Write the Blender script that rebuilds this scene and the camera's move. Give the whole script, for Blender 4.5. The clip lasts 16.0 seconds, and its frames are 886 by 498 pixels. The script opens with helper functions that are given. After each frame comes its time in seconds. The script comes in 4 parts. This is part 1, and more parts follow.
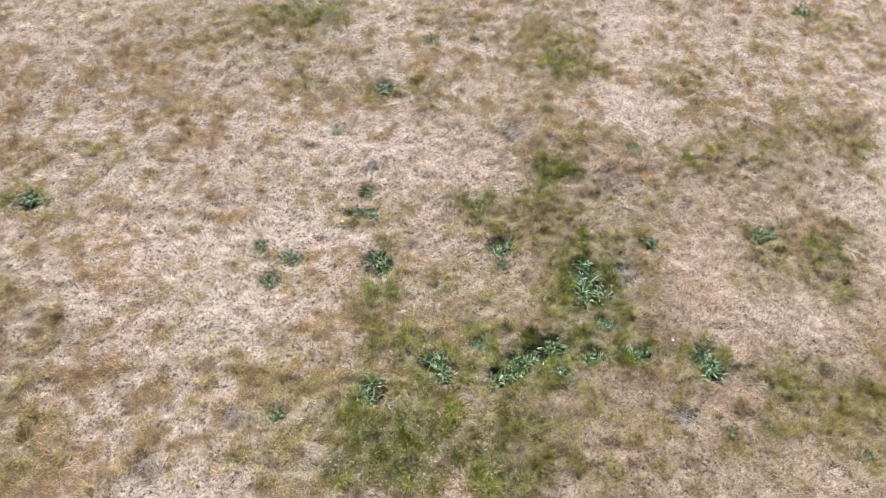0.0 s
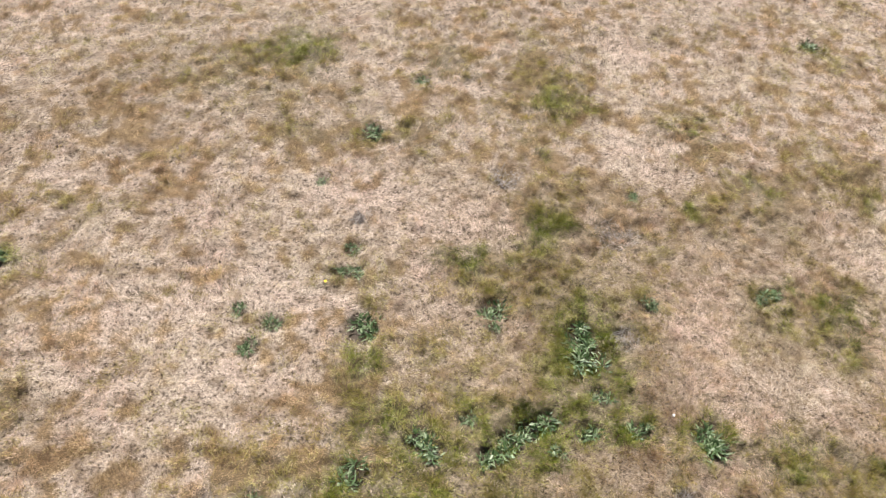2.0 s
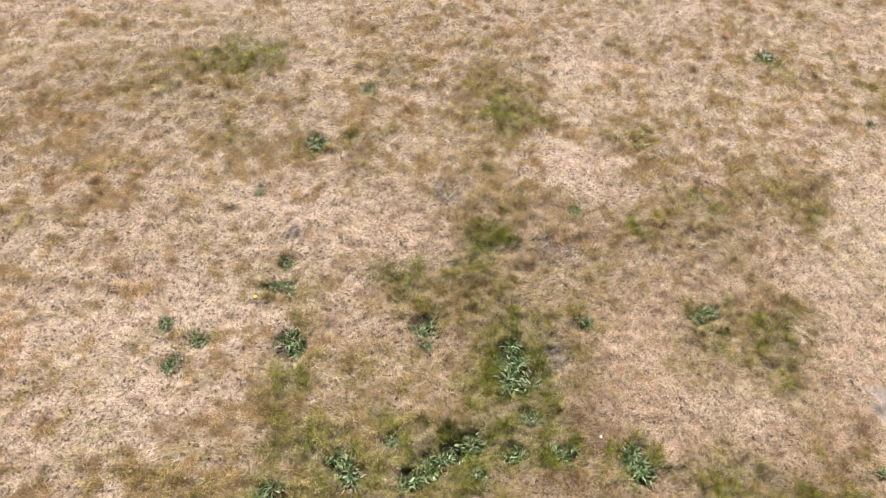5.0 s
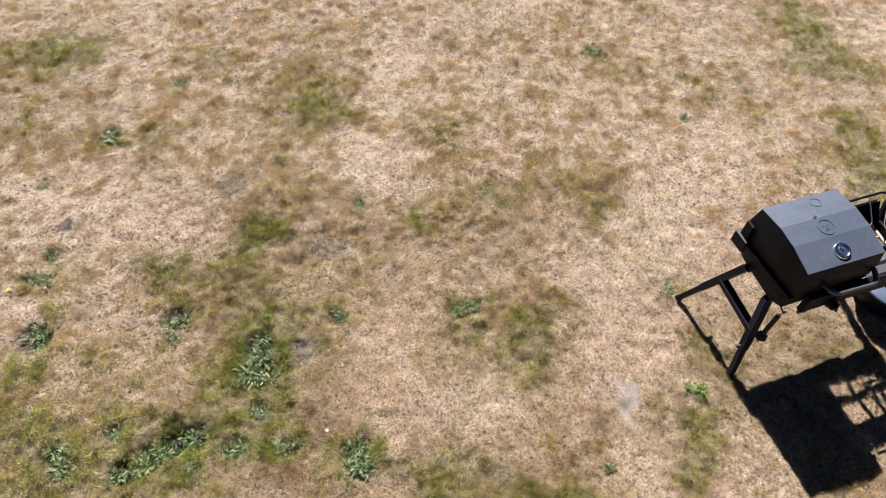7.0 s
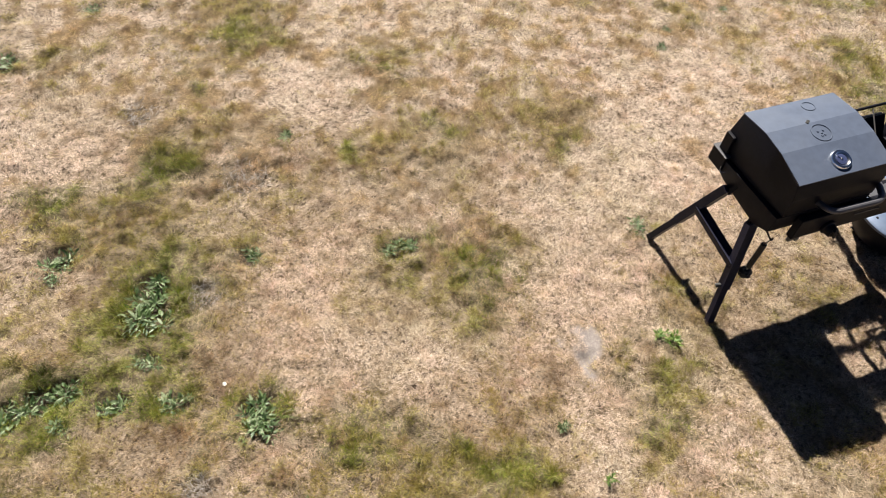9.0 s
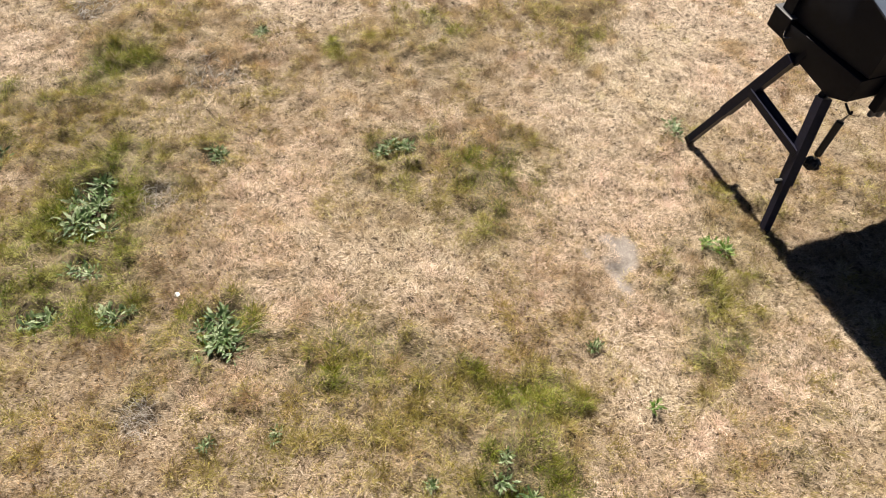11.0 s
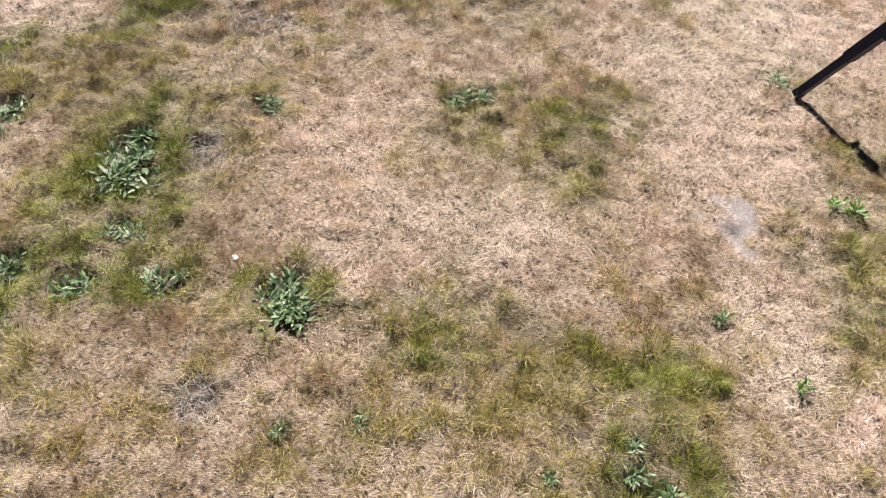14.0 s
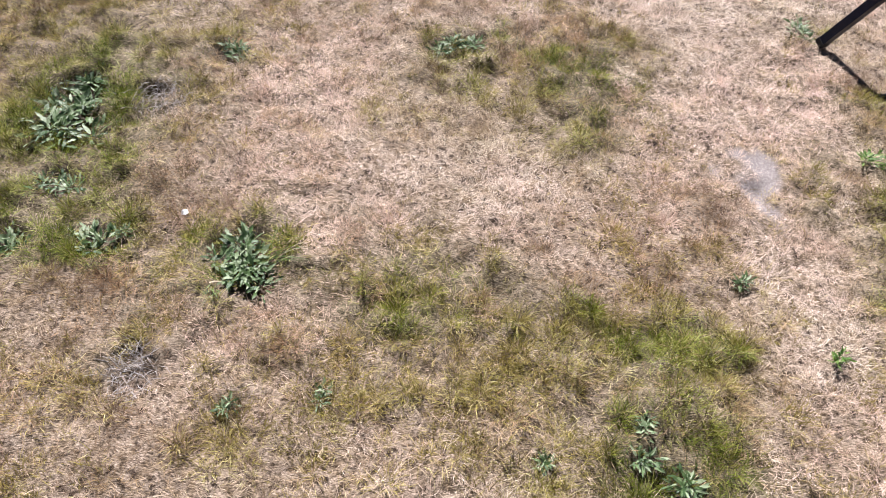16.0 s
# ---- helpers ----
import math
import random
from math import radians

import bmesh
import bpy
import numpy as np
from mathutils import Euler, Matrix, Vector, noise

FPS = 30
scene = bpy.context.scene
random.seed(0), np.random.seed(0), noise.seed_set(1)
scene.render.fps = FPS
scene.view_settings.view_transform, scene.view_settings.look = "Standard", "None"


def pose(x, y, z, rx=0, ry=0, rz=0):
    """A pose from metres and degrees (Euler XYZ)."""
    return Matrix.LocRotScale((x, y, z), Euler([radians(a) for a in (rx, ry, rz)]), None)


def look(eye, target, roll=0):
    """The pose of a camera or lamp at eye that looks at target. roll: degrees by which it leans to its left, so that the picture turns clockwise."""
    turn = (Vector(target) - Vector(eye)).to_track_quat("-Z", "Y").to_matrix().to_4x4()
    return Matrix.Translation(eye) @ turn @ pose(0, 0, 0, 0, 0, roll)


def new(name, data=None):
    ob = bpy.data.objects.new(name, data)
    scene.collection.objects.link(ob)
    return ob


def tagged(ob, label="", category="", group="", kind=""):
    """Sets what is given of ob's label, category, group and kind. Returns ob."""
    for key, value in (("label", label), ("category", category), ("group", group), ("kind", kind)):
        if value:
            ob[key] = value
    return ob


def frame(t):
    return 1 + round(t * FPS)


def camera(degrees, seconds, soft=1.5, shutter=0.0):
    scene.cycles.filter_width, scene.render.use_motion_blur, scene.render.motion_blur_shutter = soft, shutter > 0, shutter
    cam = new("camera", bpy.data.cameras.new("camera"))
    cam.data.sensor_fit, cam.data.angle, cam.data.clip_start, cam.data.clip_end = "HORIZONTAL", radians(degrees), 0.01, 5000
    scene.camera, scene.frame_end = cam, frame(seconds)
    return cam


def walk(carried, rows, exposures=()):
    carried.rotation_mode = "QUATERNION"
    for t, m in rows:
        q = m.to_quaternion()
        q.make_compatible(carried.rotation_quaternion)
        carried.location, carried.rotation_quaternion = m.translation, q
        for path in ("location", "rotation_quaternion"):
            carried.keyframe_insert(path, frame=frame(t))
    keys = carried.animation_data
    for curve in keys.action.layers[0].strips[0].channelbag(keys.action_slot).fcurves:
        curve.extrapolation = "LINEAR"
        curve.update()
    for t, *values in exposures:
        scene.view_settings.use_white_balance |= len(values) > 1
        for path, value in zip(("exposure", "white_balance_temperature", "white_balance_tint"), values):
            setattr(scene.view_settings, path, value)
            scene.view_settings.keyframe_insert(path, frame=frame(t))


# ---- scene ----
cam = camera(66.0, 16.0, soft=1.0)
PATH = [
    (0, (-0.213, -0.187, 3.171), (-0.207, 1.009, 1.568), 3.5),
    (0.5, (-0.221, 0.306, 3.235), (-0.212, 1.489, 1.622), 3.8),
    (1, (-0.231, 0.534, 3.24), (-0.222, 1.722, 1.631), 3.9),
    (1.5, (-0.199, 0.295, 3.203), (-0.193, 1.489, 1.598), 3.7),
    (2, (-0.167, 0.225, 3.218), (-0.162, 1.417, 1.612), 3.6),
    (2.5, (-0.137, 0.224, 3.22), (-0.133, 1.416, 1.614), 3.6),
    (3, (-0.136, 0.482, 3.245), (-0.129, 1.661, 1.629), 3.8),
    (3.2, (-0.141, 0.649, 3.264), (-0.132, 1.827, 1.649), 4.0),
    (5.3, (0.368, 0.329, 3.243), (0.382, 1.517, 1.635), 4.3),
    (5.5, (0.505, 0.326, 3.248), (0.518, 1.514, 1.64), 4.2),
    (6, (0.622, 0.318, 3.245), (0.637, 1.509, 1.638), 4.2),
    (6.5, (0.842, 0.354, 3.238), (0.845, 1.544, 1.63), 3.7),
    (7, (1.554, 0.407, 3.248), (1.553, 1.596, 1.64), 3.7),
    (7.5, (1.836, 0.426, 3.261), (1.84, 1.614, 1.652), 3.7),
    (8, (1.88, 0.44, 3.166), (1.889, 1.632, 1.56), 3.9),
    (8.5, (1.888, 0.464, 2.724), (1.897, 1.661, 1.122), 3.9),
    (8.7, (1.89, 0.478, 2.668), (1.895, 1.67, 1.061), 3.8),
    (10.8, (1.881, 0.452, 2.044), (1.904, 1.654, 0.445), 4.5),
    (11, (1.895, 0.451, 1.954), (1.91, 1.654, 0.356), 4.2),
    (11.5, (1.912, 0.447, 1.744), (1.925, 1.65, 0.146), 4.2),
    (12, (1.927, 0.456, 1.713), (1.944, 1.655, 0.112), 4.3),
    (12.5, (1.924, 0.455, 1.689), (1.947, 1.655, 0.089), 4.5),
    (13, (1.71, 0.469, 1.65), (1.737, 1.672, 0.052), 4.6),
    (13.5, (1.633, 0.506, 1.631), (1.654, 1.711, 0.035), 4.5),
    (14, (1.612, 0.526, 1.611), (1.633, 1.732, 0.015), 4.6),
    (14.5, (1.606, 0.513, 1.487), (1.625, 1.727, -0.102), 4.5),
    (15, (1.624, 0.53, 1.376), (1.641, 1.736, -0.219), 4.4),
    (15.5, (1.654, 0.559, 1.366), (1.672, 1.763, -0.23), 4.5),
    (16, (1.674, 0.584, 1.348), (1.692, 1.791, -0.247), 4.5),
]
EXPOSURE = [(0, 1.48, 5850, 12.5), (1, 1.42, 6050, 12.5), (2.5, 1.43, 6400, 12), (6, 1.43, 6900, 12), (7.5, 1.44, 6500, 11.5), (8.7, 1.54, 6700, 10.5),
            (11, 1.59, 7150, 8), (12.5, 1.60, 6850, 10), (14.5, 1.62, 6150, 15), (16, 1.64, 5950, 18)]
walk(cam, [(t, look(eye, target, roll)) for t, eye, target, roll in PATH], EXPOSURE)

# ---- world, sun and sky ----
SUN_DIR = Vector((-0.262, 0.935, 1.04)).normalized()      # towards the sun
world = bpy.data.worlds.new("world")
scene.world = world
world.use_nodes = True
wn = world.node_tree
sky = wn.nodes.new("ShaderNodeTexSky")
sky.sky_type = "NISHITA"
sky.sun_disc = False
sky.air_density, sky.dust_density, sky.ozone_density = 0.15, 0.05, 1.0
sky.sun_elevation = math.asin(SUN_DIR.z)
sky.sun_rotation = math.atan2(SUN_DIR.x, SUN_DIR.y)
wn.links.new(sky.outputs[0], wn.nodes["Background"].inputs[0])
wn.nodes["Background"].inputs[1].default_value = 0.05
sun_data = bpy.data.lights.new("sun", "SUN")
sun_data.energy, sun_data.angle, sun_data.color = 5.0, radians(0.53), (1.0, 0.95, 0.88)
sun = new("sun", sun_data)
sun.matrix_world = look(SUN_DIR * 50, (0, 0, 0))


# ---- materials ----
def base_material(name, rough=0.6, metal=0.0, spec=0.5):
    m = bpy.data.materials.new(name)
    m.use_nodes = True
    b = m.node_tree.nodes["Principled BSDF"]
    b.inputs["Roughness"].default_value = rough
    b.inputs["Metallic"].default_value = metal
    b.inputs["Specular IOR Level"].default_value = spec
    return m, m.node_tree, b


def node(nt, kind, **values):
    n = nt.nodes.new(kind)
    for key, v in values.items():
        n.inputs[key].default_value = v
    return n


def ramp(nt, source, stops):
    r = nt.nodes.new("ShaderNodeValToRGB")
    r.color_ramp.elements[0].position, r.color_ramp.elements[0].color = stops[0][0], (*stops[0][1], 1)
    r.color_ramp.elements[1].position, r.color_ramp.elements[1].color = stops[-1][0], (*stops[-1][1], 1)
    for p, c in stops[1:-1]:
        r.color_ramp.elements.new(p).color = (*c, 1)
    nt.links.new(source, r.inputs[0])
    return r.outputs[0]


def mixed(nt, kind, fac, a, b):
    m = nt.nodes.new("ShaderNodeMix")
    m.data_type, m.blend_type = "RGBA", kind
    for socket, v in ((m.inputs[0], fac), (m.inputs[6], a), (m.inputs[7], b)):
        if isinstance(v, (int, float)):
            socket.default_value = v
        elif isinstance(v, tuple):
            socket.default_value = (*v, 1)
        else:
            nt.links.new(v, socket)
    return m.outputs[2]


def noisy(nt, scale, detail=4.0, rough=0.6, coords=None):
    n = node(nt, "ShaderNodeTexNoise", Scale=scale, Detail=detail, Roughness=rough)
    if coords is None:
        tc = nt.nodes.new("ShaderNodeTexCoord")
        coords = tc.outputs["Object"]
    nt.links.new(coords, n.inputs["Vector"])
    return n.outputs["Fac"]


def bumped(nt, bsdf, height, strength, distance):
    b = node(nt, "ShaderNodeBump", Strength=strength, Distance=distance)
    nt.links.new(height, b.inputs["Height"])
    nt.links.new(b.outputs[0], bsdf.inputs["Normal"])


def plain(name, colour, rough=0.5, metal=0.0, vary=0.25, scale=40.0, bump=0.0, spec=0.5, dirt=None, sheen=(1, 1, 1)):
    """A surface with two scales of variation in colour and gloss."""
    m, nt, b = base_material(name, rough, metal, spec)
    b.inputs["Specular Tint"].default_value = (*sheen, 1)
    fine, broad = noisy(nt, scale, 5.0), noisy(nt, scale / 9, 3.0)
    dark = tuple(c * (1 - vary) for c in colour)
    lite = tuple(min(1, c * (1 + vary)) for c in colour)
    col = ramp(nt, fine, [(0.3, dark), (0.7, lite)])
    if dirt:
        col = mixed(nt, "MIX", ramp(nt, broad, [(0.45, (0, 0, 0)), (0.75, (0.55, 0.55, 0.55))]), col, dirt)
    nt.links.new(col, b.inputs["Base Color"])
    r = nt.nodes.new("ShaderNodeMapRange")
    r.inputs["To Min"].default_value, r.inputs["To Max"].default_value = max(0.05, rough - 0.12), min(1, rough + 0.15)
    nt.links.new(broad, r.inputs["Value"])
    nt.links.new(r.outputs[0], b.inputs["Roughness"])
    if bump:
        bumped(nt, b, fine, bump, 0.002)
    return m


def blade_material(name, stops_a, stops_b, through_light=0.35, rough=0.55, spec=0.3):
    """Grass blades: 'tone' holds a place along two sets of colours, the mix of the sets, and a cast from pink to grey."""
    m, nt, b = base_material(name, rough, 0.0, spec)
    tone = nt.nodes.new("ShaderNodeAttribute")
    tone.attribute_name = "tone"
    split = nt.nodes.new("ShaderNodeSeparateColor")
    nt.links.new(tone.outputs["Color"], split.inputs[0])
    a, c = ramp(nt, split.outputs[0], stops_a), ramp(nt, split.outputs[0], stops_b)
    col = mixed(nt, "MIX", split.outputs[1], a, c)
    col = mixed(nt, "MULTIPLY", 1.0, col, ramp(nt, split.outputs[2], [(0.0, (1.05, 0.97, 0.985)), (0.5, (1.0, 1.0, 1.0)), (1.0, (0.95, 0.98, 0.89))]))
    nt.links.new(col, b.inputs["Base Color"])
    tr = nt.nodes.new("ShaderNodeBsdfTranslucent")
    nt.links.new(col, tr.inputs["Color"])
    mix = nt.nodes.new("ShaderNodeMixShader")
    mix.inputs[0].default_value = through_light
    nt.links.new(b.outputs[0], mix.inputs[1])
    nt.links.new(tr.outputs[0], mix.inputs[2])
    nt.links.new(mix.outputs[0], nt.nodes["Material Output"].inputs["Surface"])
    return m


STRAW = blade_material(
    "dry_grass",
    [(0.0, (0.26, 0.185, 0.130)), (0.3, (0.47, 0.36, 0.27)), (0.65, (0.65, 0.53, 0.42)), (1.0, (0.79, 0.68, 0.575))],
    [(0.0, (0.11, 0.066, 0.034)), (0.4, (0.315, 0.205, 0.100)), (0.75, (0.50, 0.355, 0.195)), (1.0, (0.66, 0.50, 0.32))], 0.26, 0.6, 0.2)
GREEN = blade_material(
    "green_grass",
    [(0.0, (0.058, 0.044, 0.010)), (0.4, (0.215, 0.172, 0.040)), (0.75, (0.39, 0.33, 0.095)), (1.0, (0.60, 0.53, 0.28))],
    [(0.0, (0.024, 0.034, 0.003)), (0.4, (0.108, 0.138, 0.012)), (0.75, (0.235, 0.272, 0.034)), (1.0, (0.45, 0.46, 0.17))], 0.32, 0.55, 0.15)


def ground_material():
    m, nt, b = base_material("turf_soil", 0.9, 0.0, 0.2)
    geo = nt.nodes.new("ShaderNodeTexCoord")
    co = geo.outputs["Object"]
    fine, mid, broad = noisy(nt, 160, 6, 0.7, co), noisy(nt, 28, 5, 0.6, co), noisy(nt, 2.2, 4, 0.55, co)
    # dead strands lying across one another
    warp = node(nt, "ShaderNodeTexNoise", Scale=35.0, Detail=2.0)
    nt.links.new(co, warp.inputs["Vector"])
    bent = mixed(nt, "ADD", 0.02, co, warp.outputs["Color"])
    strands = None
    for turn in (0.35, 1.30, 2.15, 2.85):
        mp = nt.nodes.new("ShaderNodeMapping")
        mp.inputs["Rotation"].default_value = (0, 0, turn)
        mp.inputs["Scale"].default_value = (75, 620, 300)
        nt.links.new(bent, mp.inputs["Vector"])
        one = noisy(nt, 1.0, 2, 0.5, mp.outputs[0])
        if strands is None:
            strands = one
        else:
            top = node(nt, "ShaderNodeMath")
            top.operation = "MAXIMUM"
            nt.links.new(strands, top.inputs[0])
            nt.links.new(one, top.inputs[1])
            strands = top.outputs[0]
    # the dark end of each strand ramp paints in shade between strands
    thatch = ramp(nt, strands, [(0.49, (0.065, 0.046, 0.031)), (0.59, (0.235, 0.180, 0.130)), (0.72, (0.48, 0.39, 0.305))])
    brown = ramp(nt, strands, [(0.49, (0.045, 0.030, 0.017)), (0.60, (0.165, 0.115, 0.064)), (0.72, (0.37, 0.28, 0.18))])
    # centimetre-wide dark spots, painted as shadowed gaps in the turf
    gap_shade = ramp(nt, noisy(nt, 54, 4, 0.65, co), [(0.36, (0.14, 0.115, 0.095)), (0.52, (1.0, 1.0, 1.0))])
    thatch = mixed(nt, "MULTIPLY", 1.0, thatch, gap_shade)
    kind = nt.nodes.new("ShaderNodeAttribute")
    kind.attribute_name = "turf"
    parts = nt.nodes.new("ShaderNodeSeparateColor")
    nt.links.new(kind.outputs["Color"], parts.inputs[0])
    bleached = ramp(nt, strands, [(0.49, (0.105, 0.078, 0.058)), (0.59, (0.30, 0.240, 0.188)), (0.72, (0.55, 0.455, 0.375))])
    bleached = mixed(nt, "MULTIPLY", 1.0, bleached, gap_shade)
    outer = mixed(nt, "MIX", parts.outputs[1], thatch, bleached)
    golden = ramp(nt, strands, [(0.49, (0.040, 0.026, 0.013)), (0.60, (0.150, 0.100, 0.052)), (0.72, (0.34, 0.245, 0.145))])
    outer = mixed(nt, "MIX", parts.outputs[0], outer, golden)
    col = mixed(nt, "MIX", ramp(nt, mid, [(0.45, (0, 0, 0)), (0.68, (0.8, 0.8, 0.8))]), thatch, brown)
    col = mixed(nt, "MIX", parts.outputs[2], col, outer)
    # olive ground under green grass, its gaps darkened to look shadowed
    shaded_green = ramp(nt, strands, [(0.50, (0.016, 0.015, 0.007)), (0.62, (0.085, 0.075, 0.034)), (0.74, (0.26, 0.23, 0.125))])
    cover = nt.nodes.new("ShaderNodeAttribute")
    cover.attribute_name = "cover"
    split = nt.nodes.new("ShaderNodeSeparateColor")
    nt.links.new(cover.outputs["Color"], split.inputs[0])
    col = mixed(nt, "MIX", split.outputs[0], col, shaded_green)
    dust = ramp(nt, fine, [(0.25, (0.10, 0.086, 0.080)), (0.5, (0.225, 0.198, 0.186)), (0.75, (0.41, 0.37, 0.348))])
    col = mixed(nt, "MIX", split.outputs[1], col, dust)
    # soil in the weed hollows, darkened to paint in their shade
    shaded_earth = ramp(nt, fine, [(0.3, (0.022, 0.017, 0.012)), (0.55, (0.060, 0.046, 0.034)), (0.75, (0.15, 0.125, 0.10))])
    col = mixed(nt, "MIX", split.outputs[2], col, shaded_earth)
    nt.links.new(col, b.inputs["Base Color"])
    bumped(nt, b, mixed(nt, "MIX", 0.5, fine, strands), 0.8, 0.012)
    return m


SOIL = ground_material()
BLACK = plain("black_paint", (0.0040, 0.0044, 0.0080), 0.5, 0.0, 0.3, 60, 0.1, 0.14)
# lid black lightened to blue-grey: sun and sky sheen painted in, plus dust
LID_LIT_PAINT = plain("lid_lit_paint", (0.054, 0.068, 0.102), 0.48, 0.0, 0.12, 30, 0.03, 0.55, (0.075, 0.088, 0.118), (0.75, 0.86, 1.0))
LEG_PAINT = plain("leg_paint", (0.0095, 0.0090, 0.0190), 0.45, 0.0, 0.3, 70, 0.1, 0.22, None, (0.7, 0.8, 1.0))
CHROME = plain("chrome", (0.72, 0.73, 0.75), 0.16, 1.0, 0.06, 30)
STEEL = plain("steel_rod", (0.22, 0.21, 0.20), 0.5, 1.0, 0.2, 50)
TUBE = plain("burner_steel", (0.45, 0.37, 0.34), 0.42, 1.0, 0.2, 40)
HANDLE = plain("handle_paint", (0.075, 0.075, 0.085), 0.42, 0.3, 0.15, 40, 0.05)
GREY_PANEL = plain("grey_panel", (0.055, 0.057, 0.066), 0.45, 0.0, 0.15, 40, 0.05)
PIT_LID = plain("pit_lid_paint", (0.085, 0.12, 0.19), 0.42, 0.25, 0.12, 18, 0.04, 0.6)
PAN = plain("pan_grey", (0.11, 0.125, 0.13), 0.5, 0.2, 0.12, 30)
RUBBER = plain("rubber", (0.006, 0.006, 0.006), 0.6, 0.0, 0.25, 60)
YELLOW = plain("yellow_card", (0.72, 0.46, 0.07), 0.55, 0.0, 0.08, 60)
CARD_WHITE = plain("card_white", (0.78, 0.74, 0.62), 0.6, 0.0, 0.06, 60)
TAG_PRINT = plain("tag_print", (0.30, 0.13, 0.03), 0.6)
ORANGE = plain("orange_plastic", (0.55, 0.16, 0.03), 0.45, 0.0, 0.1, 60)
RED = plain("red_print", (0.55, 0.03, 0.06), 0.4, 0.0, 0.1, 40)
WHITE = plain("white_scrap", (0.80, 0.80, 0.78), 0.6, 0.0, 0.05, 60)
BLADE_LONG = plain("long_blade", (0.085, 0.135, 0.028), 0.45, 0.0, 0.35, 90)
BLADE_DRY = plain("long_dry_blade", (0.55, 0.46, 0.32), 0.55, 0.0, 0.3, 90)
DIAL = plain("dial_face", (0.035, 0.045, 0.10), 0.25, 0.0, 0.1, 60)
PETAL = plain("petal", (0.78, 0.55, 0.02), 0.6, 0.0, 0.1, 200)
DEAD = plain("dead_stalks", (0.30, 0.275, 0.255), 0.75, 0.0, 0.45, 300, 0.2, 0.3)


def leaf_material(name, a, b_, c):
    m, nt, b = base_material(name, 0.35, 0.0, 0.5)
    info = nt.nodes.new("ShaderNodeObjectInfo")
    col = ramp(nt, info.outputs["Random"], [(0.0, a), (0.55, b_), (1.0, c)])
    vein = noisy(nt, 220, 3)
    col = mixed(nt, "MULTIPLY", 0.6, col, ramp(nt, vein, [(0.3, (0.65, 0.65, 0.65)), (0.7, (1, 1, 1))]))
    nt.links.new(col, b.inputs["Base Color"])
    bumped(nt, b, vein, 0.35, 0.003)
    tr = nt.nodes.new("ShaderNodeBsdfTranslucent")
    nt.links.new(col, tr.inputs["Color"])
    mix = nt.nodes.new("ShaderNodeMixShader")
    mix.inputs[0].default_value = 0.25
    nt.links.new(b.outputs[0], mix.inputs[1])
    nt.links.new(tr.outputs[0], mix.inputs[2])
    nt.links.new(mix.outputs[0], nt.nodes["Material Output"].inputs["Surface"])
    return m


LEAF = leaf_material("weed_leaf", (0.028, 0.063, 0.018), (0.102, 0.166, 0.056), (0.30, 0.365, 0.215))
LEAF_FRESH = leaf_material("fresh_leaf", (0.05, 0.12, 0.015), (0.11, 0.21, 0.03), (0.22, 0.32, 0.07))

# ---- the lawn: where its kinds of grass grow (x, y, half width, half depth) ----
FRESH = [(-1.3, 4.42, 0.3, 0.15), (0.01, 2.54, 0.16, 0.19), (0.44, 2.81, 0.11, 0.11), (-0.55, 1.83, 0.12, 0.12),
         (-0.41, 1.02, 0.25, 0.25), (-0.26, 0.87, 0.18, 0.13), (0.61, 1.97, 0.17, 0.25), (0.26, 1.48, 0.32, 0.15),
         (0.47, 1.62, 0.15, 0.1), (-0.2, 1.45, 0.15, 0.14), (-2.66, 2.38, 0.2, 0.16), (0.67, 1.75, 0.12, 0.11)]
FRESH += [(0.55, 3.93, 0.10, 0.10), (0.43, 3.5, 0.09, 0.07), (0.42, 2.86, 0.06, 0.06), (1.42, 3.72, 0.07, 0.06), (1.83, 3.28, 0.09, 0.08), (-0.22, 4.26, 0.1, 0.07), (-0.13, 3.92, 0.06, 0.05),
          (1.41, 2.99, 0.06, 0.05), (-1.29, 4.47, 0.22, 0.12), (0.36, 2.66, 0.08, 0.06), (2.45, 3.2, 0.08, 0.06)]
FRESH += [(0.89, 1.59, 0.12, 0.11), (-0.05, 0.82, 0.31, 0.09), (2.13, 2.23, 0.16, 0.2), (4.32, 4.95, 0.32, 0.33),
          (4.57, 4.7, 0.31, 0.16), (4.62, 3.61, 0.25, 0.34), (1.98, 2.40, 0.12, 0.08), (2.19, 1.06, 0.11, 0.08),
          (1.22, 1.54, 0.11, 0.12), (0.84, 2.18, 0.11, 0.09), (2.24, 1.32, 0.1, 0.08),
          (0.79, 1.55, 0.11, 0.08), (0.47, 2.76, 0.15, 0.08)]
OLIVE = [(0.45, 3.9, 0.29, 0.32), (-0.48, 3.61, 0.24, 0.14), (1.53, 3.62, 0.25, 0.2), (2.10, 2.24, 0.22, 0.22),
         (1.72, 2.4, 0.2, 0.12), (-2.14, 0.97, 0.2, 0.28), (-2.42, 1.58, 0.18, 0.28), (-2.53, 2.87, 0.14, 0.08),
         (0.46, 2.49, 0.37, 0.25), (-0.48, 1.57, 0.27, 0.14), (-0.77, 1.11, 0.41, 0.29), (0.1, 1.08, 0.55, 0.28),
         (1.57, 1.44, 0.24, 0.18), (1.93, 1.27, 0.23, 0.24), (-0.7, 2.4, 0.24, 0.12), (2.49, 3.26, 0.2, 0.14)]
